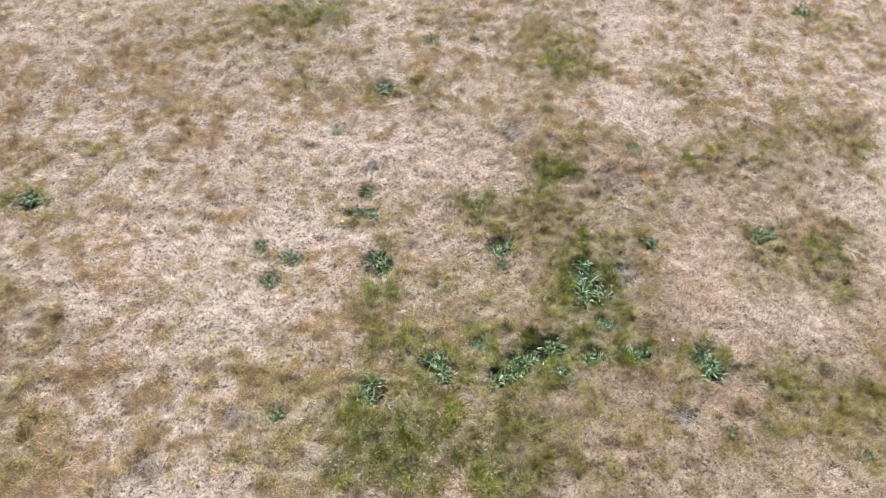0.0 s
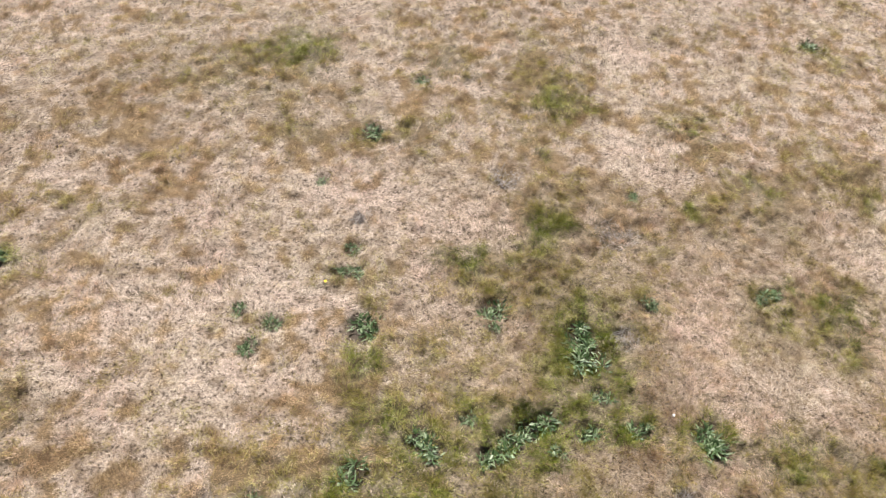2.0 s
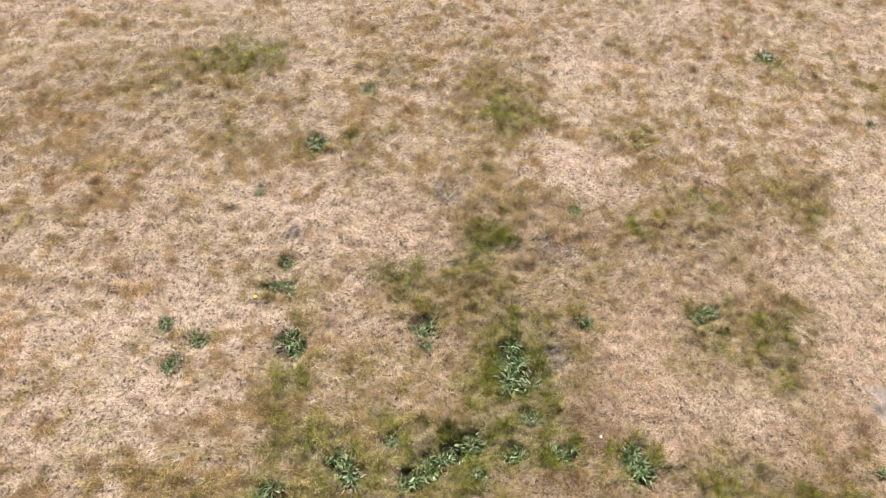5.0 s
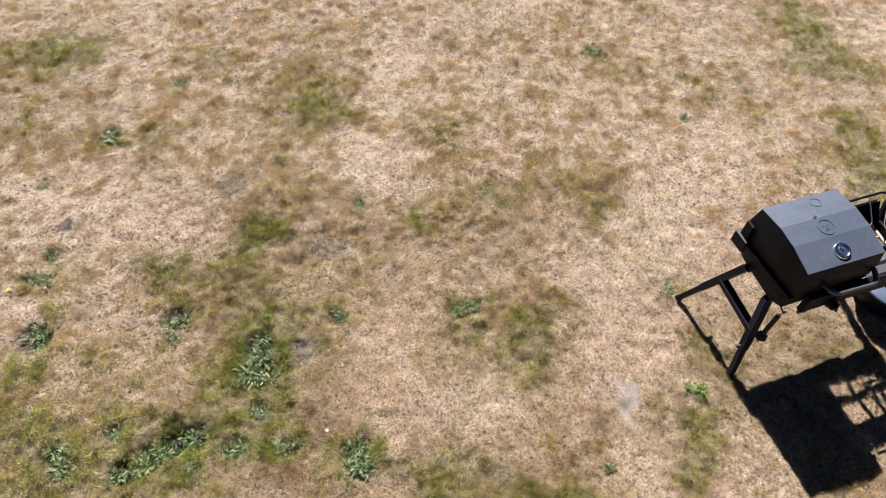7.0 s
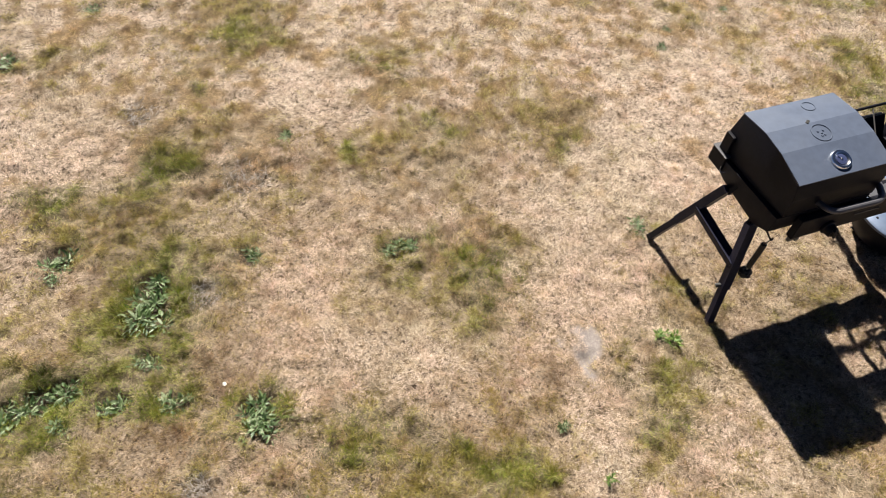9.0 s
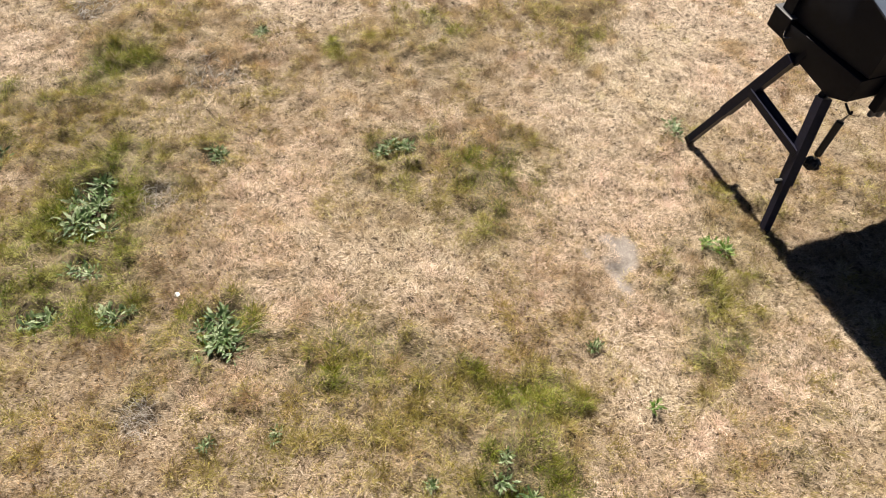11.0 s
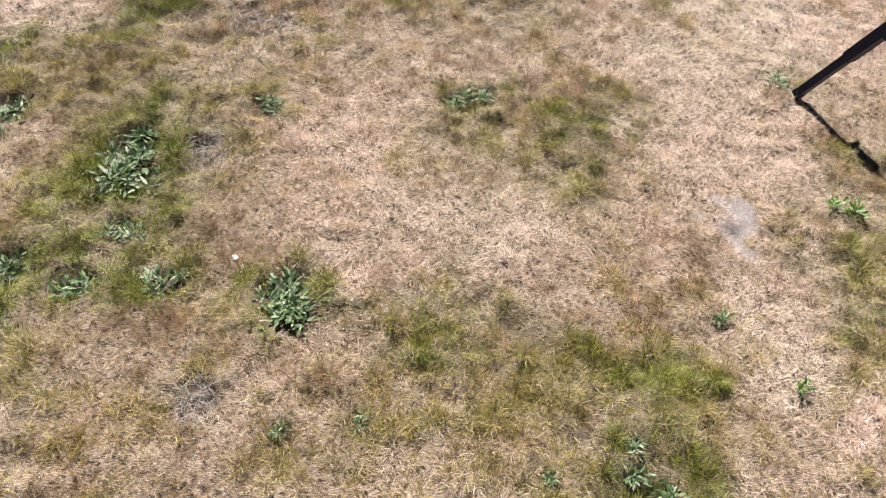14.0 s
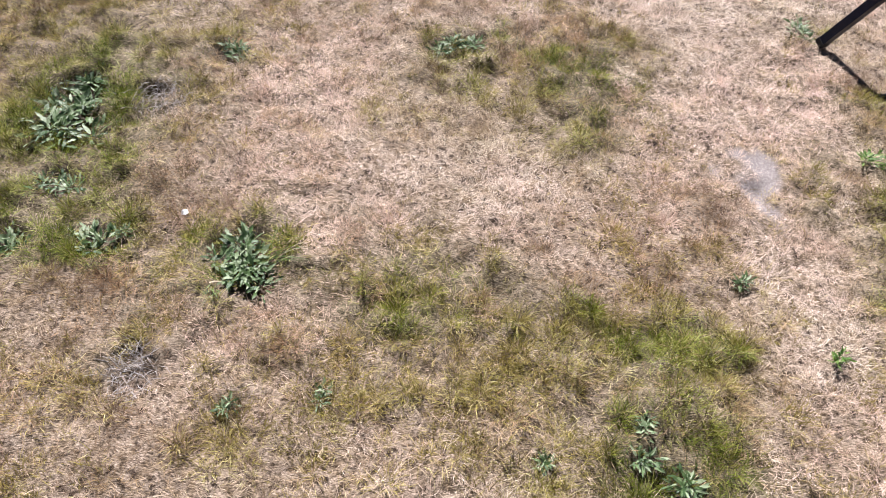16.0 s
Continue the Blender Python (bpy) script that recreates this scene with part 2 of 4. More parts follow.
OLIVE += [(1.83, 3.21, 0.2, 0.19), (-0.14, 4.3, 0.22, 0.16), (3.41, 4.43, 0.25, 0.13), (1.68, 3.08, 0.21, 0.21),
          (2.94, 1.79, 0.17, 0.2), (2.97, 2.24, 0.12, 0.11), (3.67, 2.22, 0.29, 0.15), (1.80, 1.40, 0.30, 0.12),
          (2.87, 1.63, 0.16, 0.13), (2.23, 1.2, 0.21, 0.16), (1.47, 1.23, 0.18, 0.12), (2.43, 1.06, 0.21, 0.1),
          (3.02, 2.13, 0.12, 0.1), (4.0, 1.75, 0.3, 0.2), (3.55, 1.45, 0.25, 0.15), (2.99, 1.32, 0.11, 0.08), (1.03, 1.34, 0.14, 0.11)]
BROWN = [(3.10, 2.37, 0.13, 0.09), (0.92, 1.0, 0.3, 0.16), (0.3, 4.2, 0.3, 0.25), (2.5, 3.3, 0.3, 0.2), (-3.0, 3.63, 0.59, 0.28), (-2.15, 3.46, 0.46, 0.27), (-0.73, 1.66, 0.21, 0.18), (0.69, 1.38, 0.24, 0.14),
         (0.36, 1.69, 0.18, 0.14), (2.06, 3.1, 0.25, 0.22), (-2.01, 0.79, 0.25, 0.15), (0.55, 2.6, 0.33, 0.2),
         (-1.9, 3.08, 0.37, 0.27), (2.49, 3.29, 0.25, 0.17), (3.18, 2.39, 0.16, 0.13), (3.73, 2.36, 0.38, 0.15),
         (1.04, 1.82, 0.2, 0.12), (1.05, 1.0, 0.34, 0.13), (2.15, 1.44, 0.19, 0.1)]
PALE = [(2.6, 2.3, 0.25, 0.3), (2.45, 2.1, 0.2, 0.25), (1.8, 1.85, 0.3, 0.2), (-1.86, 1.98, 0.37, 0.17), (-1.14, 2.2, 0.26, 0.12), (-2.62, 3.02, 0.22, 0.13), (0.01, 2.83, 0.32, 0.13),
        (0.99, 3.56, 0.16, 0.24), (-0.55, 2.99, 0.45, 0.18), (1.39, 1.86, 0.27, 0.24), (1.0, 4.41, 0.18, 0.22),
        (3.13, 3.54, 0.42, 0.32), (1.21, 3.47, 0.15, 0.25), (3.4, 3.82, 0.24, 0.19), (2.95, 2.95, 0.45, 0.26),
        (5.15, 5.3, 0.45, 0.4), (2.57, 1.56, 0.12, 0.25), (2.58, 1.09, 0.14, 0.07), (1.3, 2.31, 0.06, 0.05)]
OLIVE += [(0.7, 2.84, 0.51, 0.32), (0.51, 4.12, 0.32, 0.65), (-1.6, 4.13, 0.74, 0.42), (-0.48, 3.59, 0.33, 0.21), (0.35, 2.37, 0.47, 0.22),
          (1.76, 3.06, 0.26, 0.32), (2.53, 3.33, 0.22, 0.29), (1.44, 3.76, 0.23, 0.25), (0.75, 2.02, 0.33, 0.33), (-0.15, 1.95, 0.14, 0.13),
          (0.06, 1.49, 0.59, 0.25), (-0.73, 1.26, 0.38, 0.1), (1.66, 1.5, 0.36, 0.17), (2.86, 1.69, 0.2, 0.18), (3.48, 4.48, 0.3, 0.23),
          (-0.17, 4.45, 0.29, 0.19), (0.98, 2.3, 0.19, 0.11), (2.68, 4.73, 0.18, 0.14), (0.52, 2.38, 0.35, 0.28), (0.66, 1.71, 0.19, 0.15)]
OLIVE += [(0.9, 1.64, 0.19, 0.11), (1.09, 1.45, 0.15, 0.09), (1.56, 1.48, 0.25, 0.11), (1.74, 1.38, 0.32, 0.1), (2.08, 2.31, 0.17, 0.27),
          (1.68, 2.33, 0.19, 0.18), (2.22, 1.21, 0.2, 0.13), (2.9, 1.61, 0.2, 0.15), (2.92, 2.03, 0.12, 0.12), (2.67, 1.89, 0.09, 0.07),
          (2.99, 1.26, 0.13, 0.1), (2.93, 1.8, 0.08, 0.06), (1.85, 1.24, 0.31, 0.09), (1.32, 1.41, 0.13, 0.09), (2.29, 1.37, 0.13, 0.07),
          (1.54, 2.98, 0.19, 0.16), (2.14, 2.52, 0.18, 0.1), (3.16, 1.39, 0.09, 0.09), (1.0, 2.31, 0.14, 0.09), (0.83, 2.07, 0.17, 0.16)]
OLIVE += [(-2.24, 1.15, 0.16, 0.23), (-2.32, 1.56, 0.17, 0.2), (-0.9, 0.94, 0.32, 0.19), (-0.57, 0.82, 0.39, 0.1), (0.16, 0.92, 0.53, 0.16),
          (1.85, 1.4, 0.27, 0.19), (2.04, 2.35, 0.31, 0.22), (-1.15, 3.55, 0.23, 0.18), (-2.51, 2.83, 0.14, 0.1), (-1.43, 4.25, 0.51, 0.28),
          (-1.84, 2.15, 0.13, 0.06), (0.56, 3.03, 0.22, 0.26), (0.62, 4.04, 0.21, 0.4), (1.56, 3.61, 0.2, 0.24)]
FRESH += [(0.08, 2.58, 0.15, 0.16), (-1.29, 4.44, 0.32, 0.26), (0.41, 2.79, 0.13, 0.13), (-0.57, 1.81, 0.14, 0.12), (0.63, 2.11, 0.18, 0.24),
          (0.77, 1.82, 0.14, 0.12), (0.3, 1.5, 0.3, 0.16), (-0.25, 1.41, 0.21, 0.16), (0.67, 1.58, 0.19, 0.14), (1.23, 1.55, 0.12, 0.14),
          (-0.55, 1.25, 0.15, 0.07), (0.61, 3.97, 0.16, 0.17), (4.29, 5.3, 0.29, 0.39), (0.56, 1.87, 0.16, 0.14), (2.19, 1.05, 0.16, 0.07),
          (1.56, 1.49, 0.1, 0.06), (1.18, 1.49, 0.1, 0.06), (0.66, 2.11, 0.17, 0.16), (1.71, 1.42, 0.15, 0.06), (2.85, 1.6, 0.12, 0.06)]
FRESH += [(2.28, 1.15, 0.09, 0.06), (0.42, 2.81, 0.11, 0.15), (2.06, 2.27, 0.09, 0.15), (3.14, 1.6, 0.03, 0.03), (1.27, 1.54, 0.1, 0.06),
          (2.1, 1.44, 0.1, 0.05)]
BROWN += [(0.89, 3.03, 0.38, 0.27), (0.3, 2.25, 0.28, 0.14), (1.03, 1.78, 0.37, 0.15), (2.15, 3.37, 0.41, 0.3), (-1.0, 3.55, 0.73, 0.26),
          (2.56, 3.39, 0.26, 0.2), (0.71, 3.77, 0.27, 0.44), (-0.5, 1.62, 0.24, 0.14), (0.34, 2.98, 0.27, 0.18), (1.02, 0.99, 0.28, 0.07),
          (1.29, 1.03, 0.21, 0.07), (2.19, 1.57, 0.16, 0.08), (3.15, 2.4, 0.09, 0.09), (0.32, 2.51, 0.21, 0.13), (2.03, 2.99, 0.24, 0.12),
          (1.79, 1.58, 0.16, 0.06), (2.31, 1.71, 0.11, 0.07), (-3.03, 3.53, 0.42, 0.47), (-2.51, 3.75, 0.47, 0.37), (-1.92, 3.04, 0.4, 0.31)]
BROWN += [(-2.82, 2.81, 0.24, 0.29), (-2.29, 1.34, 0.19, 0.28), (-0.83, 1.48, 0.29, 0.13), (-1.84, 1.35, 0.28, 0.12), (1.66, 3.12, 0.23, 0.27),
          (1.26, 3.53, 0.24, 0.24)]
PALE += [(2.54, 1.08, 0.17, 0.07), (2.35, 2.32, 0.15, 0.09), (2.55, 2.64, 0.2, 0.17), (2.7, 1.55, 0.1, 0.08), (2.68, 1.32, 0.1, 0.07),
          (0.91, 1.8, 0.11, 0.06), (1.3, 2.14, 0.16, 0.11), (-1.66, 2.08, 0.38, 0.12), (-0.95, 2.3, 0.33, 0.13), (-2.48, 3.04, 0.18, 0.13),
          (-2.04, 2.48, 0.2, 0.18), (-1.28, 1.8, 0.27, 0.15), (0.83, 2.76, 0.22, 0.29), (1.08, 4.36, 0.22, 0.43), (-1.73, 1.96, 0.31, 0.11)]
FRESH += [(4.45, 3.6, 0.3, 0.4), (4.3, 4.1, 0.2, 0.2)]
PALE += [(2.75, 2.2, 0.22, 0.35), (3.1, 1.5, 0.2, 0.25), (2.6, 2.75, 0.3, 0.3), (3.0, 3.1, 0.3, 0.3)]
BROWN += [(0.95, 1.02, 0.4, 0.12), (1.2, 1.2, 0.25, 0.12), (0.85, 1.35, 0.2, 0.15), (3.3, 2.15, 0.3, 0.12), (-0.2, 0.75, 0.5, 0.1), (-1.3, 1.2, 0.4, 0.15)]
# broad stretches where green and olive tufts are sprinkled among the straw
SPRINKLE = [(1.9, 1.3, 1.1, 0.42), (0.8, 2.2, 0.8, 0.6), (0.5, 3.6, 0.5, 0.8), (0.0, 1.2, 1.0, 0.5), (2.95, 1.6, 0.4, 0.5), (1.8, 3.2, 0.7, 0.4), (-1.4, 4.3, 0.9, 0.35), (4.4, 4.0, 0.6, 1.0)]
BARE = [(2.52, 1.89, 0.034, 0.080)]
# lush dark stretches
DEEP = [(-0.38, 0.98, 0.26, 0.26), (0.08, 1.02, 0.42, 0.22), (-0.5, 1.5, 0.12, 0.1), (0.66, 2.02, 0.1, 0.12), (0.32, 1.62, 0.22, 0.06), (-0.56, 1.84, 0.13, 0.1),
        (0.02, 2.52, 0.14, 0.15), (2.19, 1.05, 0.13, 0.08)]
TUFTS = [(1.77, 1.24, 0.04), (3.14, 1.61, 0.03), (2.93, 1.8, 0.04), (2.85, 1.67, 0.05), (2.84, 1.56, 0.04), (2.69, 1.88, 0.05),
         (1.53, 1.49, 0.04), (1.67, 1.4, 0.04), (1.89, 1.44, 0.04), (2.08, 1.43, 0.04), (2.3, 1.32, 0.04), (2.27, 1.22, 0.04),
         (1.35, 1.57, 0.04), (3.0, 1.3, 0.04), (2.72, 1.14, 0.04), (1.75, 2.29, 0.05), (3.06, 2.28, 0.06), (0.95, 2.1, 0.05)]

# weeds: x, y, radius
WEEDS = [(-0.67, 3.53, 0.08), (-0.94, 3.1, 0.05), (-0.69, 2.57, 0.05), (-0.65, 2.41, 0.05), (-0.74, 2.42, 0.04), (-0.57, 2.04, 0.10),
         (0.13, 2.22, 0.08), (0.15, 2.1, 0.04), (0.6, 2.08, 0.10), (0.64, 1.93, 0.10), (1.0, 2.29, 0.06), (-1.05, 2.05, 0.06),
         (-1.25, 2.12, 0.05), (-1.14, 1.9, 0.06), (1.01, 3.09, 0.05), (0.69, 1.73, 0.06), (0.61, 1.54, 0.07), (0.86, 1.55, 0.06),
         (1.2, 1.56, 0.08), (1.23, 1.48, 0.07), (-0.52, 1.25, 0.08), (-0.23, 1.44, 0.08), (-0.14, 1.39, 0.07), (0.02, 1.57, 0.05)]
WEEDS += [(0.13, 1.38, 0.07), (0.23, 1.45, 0.08), (0.32, 1.52, 0.08), (0.41, 1.58, 0.07), (0.45, 1.41, 0.04), (-0.96, 1.11, 0.05),
          (-2.66, 2.34, 0.07), (-0.37, 4.1, 0.06), (2.87, 2.61, 0.06), (3.17, 4.07, 0.04), (3.24, 4.25, 0.03), (3.66, 4.53, 0.03),
          (2.42, 1.55, 0.035), (1.67, 2.37, 0.06), (1.75, 2.41, 0.05), (2.6, 4.76, 0.08), (2.18, 1.04, 0.06), (2.13, 1.08, 0.045),
          (2.12, 1.17, 0.03), (1.26, 1.16, 0.025), (1.45, 1.19, 0.025), (1.91, 1.08, 0.025), (0.9, 1.58, 0.03)]
WITHERED = [(0.21, 3.19, 0.10), (0.87, 2.77, 0.13), (0.85, 2.07, 0.08), (-0.67, 2.8, 0.045), (1.04, 1.225, 0.06), (-1.17, 1.07, 0.06), (-1.51, 0.81, 0.09)]

rng = np.random.default_rng(7)
TABLE = rng.random((256, 256))


def field(x, y, size, shift=0):
    """Smooth random values from 0 to 1 that change over about size metres."""
    c, s = math.cos(0.6 + 1.7 * shift), math.sin(0.6 + 1.7 * shift)
    x, y = (c * x - s * y) / size + 31.7 * shift, (s * x + c * y) / size + 17.3 * shift
    i, j = np.floor(x).astype(int), np.floor(y).astype(int)
    a, b = x - i, y - j
    a, b = a * a * (3 - 2 * a), b * b * (3 - 2 * b)
    v = lambda p, q: TABLE[p % 256, q % 256]
    return (v(i, j) * (1 - a) + v(i + 1, j) * a) * (1 - b) + (v(i, j + 1) * (1 - a) + v(i + 1, j + 1) * a) * b


def patches(rows, x, y):
    """How much of a patch lies at each place, with ragged edges."""
    wx = x + 0.22 * (field(x, y, 0.15, 3) - 0.5) + 0.12 * (field(x, y, 0.05, 5) - 0.5)
    wy = y + 0.22 * (field(x, y, 0.15, 4) - 0.5) + 0.12 * (field(x, y, 0.05, 6) - 0.5)
    out = np.zeros_like(x)
    for cx, cy, rx, *ry in rows:
        q = ((wx - cx) / rx) ** 2 + ((wy - cy) / (ry[0] if ry else rx)) ** 2
        out = np.maximum(out, np.exp(-np.minimum(q, 40) ** 1.4 * 1.1))
    return out


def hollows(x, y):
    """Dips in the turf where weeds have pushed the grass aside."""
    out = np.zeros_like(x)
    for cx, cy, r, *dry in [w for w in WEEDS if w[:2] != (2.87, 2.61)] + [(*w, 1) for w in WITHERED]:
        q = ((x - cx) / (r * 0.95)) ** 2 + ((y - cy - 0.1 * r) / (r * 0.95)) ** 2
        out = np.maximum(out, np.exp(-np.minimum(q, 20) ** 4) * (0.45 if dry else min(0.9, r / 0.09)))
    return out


def rims(x, y):
    """Taller grass close round the weeds."""
    out = np.zeros_like(x)
    for cx, cy, r in WEEDS:
        d = np.hypot(x - cx, y - cy - 0.3 * r) / r
        out = np.maximum(out, np.exp(-((d - 1.35) / 0.35) ** 2) * min(1, r / 0.06))
    return out


def clumps(x, y):
    """Tufts a few centimetres wide: near 0 in a living one, near 1 between them."""
    c = 0.55 * field(x, y, 0.030, 14) + 0.45 * field(x, y, 0.058, 16)
    return np.clip((c - 0.5) * 2.7 + 0.5, 0, 1)


def outlying(x, y):
    """0 where the trodden lawn lies, 1 where it grows rougher."""
    return np.clip(np.maximum(0.5 - x, y - 2.3) / 1.2, 0, 1)


def relief(x, y):
    z = 0.035 * (field(x, y, 0.9, 1) - 0.5) + 0.012 * (field(x, y, 0.13, 2) - 0.5) + (0.018 + 0.004 * outlying(x, y)) * (field(x, y, 0.05, 7) - 0.5)
    z = z + 0.018 * (1 - clumps(x, y)) * (0.25 + 0.75 * np.clip(patches(FRESH, x, y) + patches(OLIVE, x, y), 0, 1))
    return z + 0.016 * patches(TUFTS, x, y) - 0.012 * patches(BARE, x, y) - 0.038 * hollows(x, y)


X0, X1, Y0, Y1 = -4.2, 5.9, 0.45, 6.3      # the stretch of lawn that has blades


def margin(x, y):
    """1 over the stretch that is passed, fading to 0 outside it."""
    return np.clip(1 - np.maximum(np.maximum(X0 - x, x - X1), np.maximum(Y0 - y, y - Y1)) / 0.2, 0, 1)


def height_at(x, y):
    return float(relief(np.array([x]), np.array([y]))[0])


def ground_axis(lo, hi, near_lo, near_hi):
    step = 0.03
    inner = list(np.arange(lo - 0.2, near_lo, step)) + list(np.arange(near_lo, near_hi, step / 2)) + list(np.arange(near_hi, hi + 0.2, step))
    out, gap = [], step
    edge = inner[-1]
    while edge < 900:
        gap *= 1.35
        edge += gap
        out.append(edge)
    back, gap = [], step
    edge = inner[0]
    while edge > -900:
        gap *= 1.35
        edge -= gap
        back.append(edge)
    return np.array(back[::-1] + inner + out)


def add_tone(mesh, name, values):
    at = mesh.attributes.new(name, "FLOAT_COLOR", "POINT")
    at.data.foreach_set("color", np.ascontiguousarray(values, dtype=np.float32).ravel())


def quick_mesh(name, co, loops, starts, totals):
    me = bpy.data.meshes.new(name)
    me.vertices.add(len(co))
    me.vertices.foreach_set("co", np.ascontiguousarray(co, dtype=np.float32).ravel())
    me.loops.add(len(loops))
    me.loops.foreach_set("vertex_index", np.ascontiguousarray(loops, dtype=np.int32))
    me.polygons.add(len(starts))
    me.polygons.foreach_set("loop_start", np.ascontiguousarray(starts, dtype=np.int32))
    me.polygons.foreach_set("loop_total", np.ascontiguousarray(totals, dtype=np.int32))
    me.update(calc_edges=True)
    return me


def turf(x, y):
    """How golden-brown and how pale the dry turf is from place to place."""
    far, clump = outlying(x, y), clumps(x, y)
    brown, pale, olive = patches(BROWN, x, y), patches(PALE, x, y), patches(OLIVE, x, y)
    tan = 0.08 - 0.08 * far + 0.66 * brown + 0.42 * olive + 0.35 * patches(FRESH, x, y) - 0.85 * pale + (1.1 + 0.5 * far) * (field(x, y, 0.22, 11) - 0.55)
    tan = tan + (0.5 + 0.7 * far) * (field(x, y, 0.045, 22) - 0.5) + (0.7 + 0.5 * far) * (0.45 - clump) + (1.2 + 1.6 * far) * (field(x, y, 0.09, 28) - 0.50)
    light = 0.60 + 0.42 * pale + 0.22 * far - 0.30 * brown - 0.12 * olive + (0.35 + 0.55 * far) * (field(x, y, 0.08, 12) - 0.5)
    light = light + (0.55 + 1.1 * far) * (field(x, y, 0.032, 21) - 0.5) + 0.1 * (clump - 0.5)
    return tan, light


def build_ground():
    xs, ys = ground_axis(X0, X1, -0.75, 3.1), ground_axis(Y0, Y1, 0.78, 3.1)
    gx, gy = np.meshgrid(xs, ys)
    gz = relief(gx, gy) * margin(gx, gy)
    x, y = gx.ravel(), gy.ravel()
    nx, ny = len(xs), len(ys)
    idx = np.arange(nx * ny).reshape(ny, nx)
    quads = np.stack([idx[:-1, :-1], idx[:-1, 1:], idx[1:, 1:], idx[1:, :-1]], -1).reshape(-1, 4)
    n = len(quads)
    me = quick_mesh("ground", np.stack([x, y, gz.ravel()], -1), quads.ravel(), np.arange(n) * 4, np.full(n, 4))
    cover = np.zeros((len(x), 4))
    cover[:, 0] = np.clip(patches(FRESH, x, y) + patches(DEEP, x, y) + 0.6 * patches(OLIVE, x, y), 0, 1) * 0.6
    cover[:, 1] = np.clip(patches(BARE, x, y) * 2.0, 0, 1)
    # mask for the shade painted into the hollows
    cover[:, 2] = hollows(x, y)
    cover[:, 3] = 1
    add_tone(me, "cover", cover)
    tan, light = turf(x, y)
    kind = np.zeros((len(x), 4))
    inner = margin(x, y)
    kind[:, 0], kind[:, 1] = 0.4 + (np.clip(tan, 0, 1) - 0.4) * inner, 0.5 + (np.clip(light, 0, 1) - 0.5) * inner
    kind[:, 2], kind[:, 3] = outlying(x, y) * inner, 1
    add_tone(me, "turf", kind)
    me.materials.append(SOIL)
    for p in me.polygons:
        p.use_smooth = True
    ob = new("ground", me)
    tagged(ob, "dry brown thatch and dusty soil beneath the lawn, shade of small gaps painted in", "ground", kind="structure")
    return ob


def blades(name, label, material, root, azimuth, lean, droop, length, width, tone, kindred, cast, fine):
    """One object of grass blades: each rises from its root, bends in the middle and droops to a point."""
    n = len(root)
    dx, dy = np.cos(azimuth), np.sin(azimuth)
    turn = rng.uniform(-0.9, 0.9, n)
    side = np.stack([-np.sin(azimuth + turn), np.cos(azimuth + turn), rng.normal(0, 0.35, n)], -1) * (width / 2)[:, None]
    share = rng.uniform(0.42, 0.58, n)
    bend = np.clip(lean + droop, 0, 1.75)
    step = lambda angle, part: np.stack([dx * np.sin(angle), dy * np.sin(angle), np.cos(angle)], -1) * (length * part)[:, None]
    mid = root + step(lean, share)
    tip = mid + step(bend, 1 - share)
    tip[:, 2] = np.maximum(tip[:, 2], root[:, 2] + 0.001)
    f, c, e = np.flatnonzero(fine == 2), np.flatnonzero(fine == 1), np.flatnonzero(fine == 0)
    cof = np.stack([root[f] - side[f] * 0.7, root[f] + side[f] * 0.7, mid[f] + side[f], mid[f] - side[f], tip[f]], 1).reshape(-1, 3)
    coc = np.stack([root[c], mid[c] + side[c], tip[c], mid[c] - side[c]], 1).reshape(-1, 3)
    coe = np.stack([root[e] - side[e] * 0.8, root[e] + side[e] * 0.8, tip[e]], 1).reshape(-1, 3)
    lf = (np.arange(len(f))[:, None] * 5 + np.array([[0, 1, 2, 3, 3, 2, 4]])).ravel()
    lc = (len(cof) + np.arange(len(c))[:, None] * 4 + np.array([[0, 1, 3, 3, 1, 2]])).ravel()
    le = len(cof) + len(coc) + np.arange(3 * len(e))
    totals = np.concatenate([np.tile([4, 3], len(f)), np.full(2 * len(c) + len(e), 3)])
    starts = np.concatenate([[0], np.cumsum(totals)[:-1]])
    me = quick_mesh(name, np.concatenate([cof, coc, coe]), np.concatenate([lf, lc, le]), starts, totals)
    t = np.ones((len(cof) + len(coc) + len(coe), 4))
    for k, v in enumerate((tone, kindred, cast)):
        t[:, k] = np.clip(np.concatenate([np.repeat(v[f], 5), np.repeat(v[c], 4), np.repeat(v[e], 3)]), 0, 1)
    add_tone(me, "tone", t)
    me.materials.append(material)
    ob = new(name, me)
    tagged(ob, label, "grass", kind="stuff")
    return ob


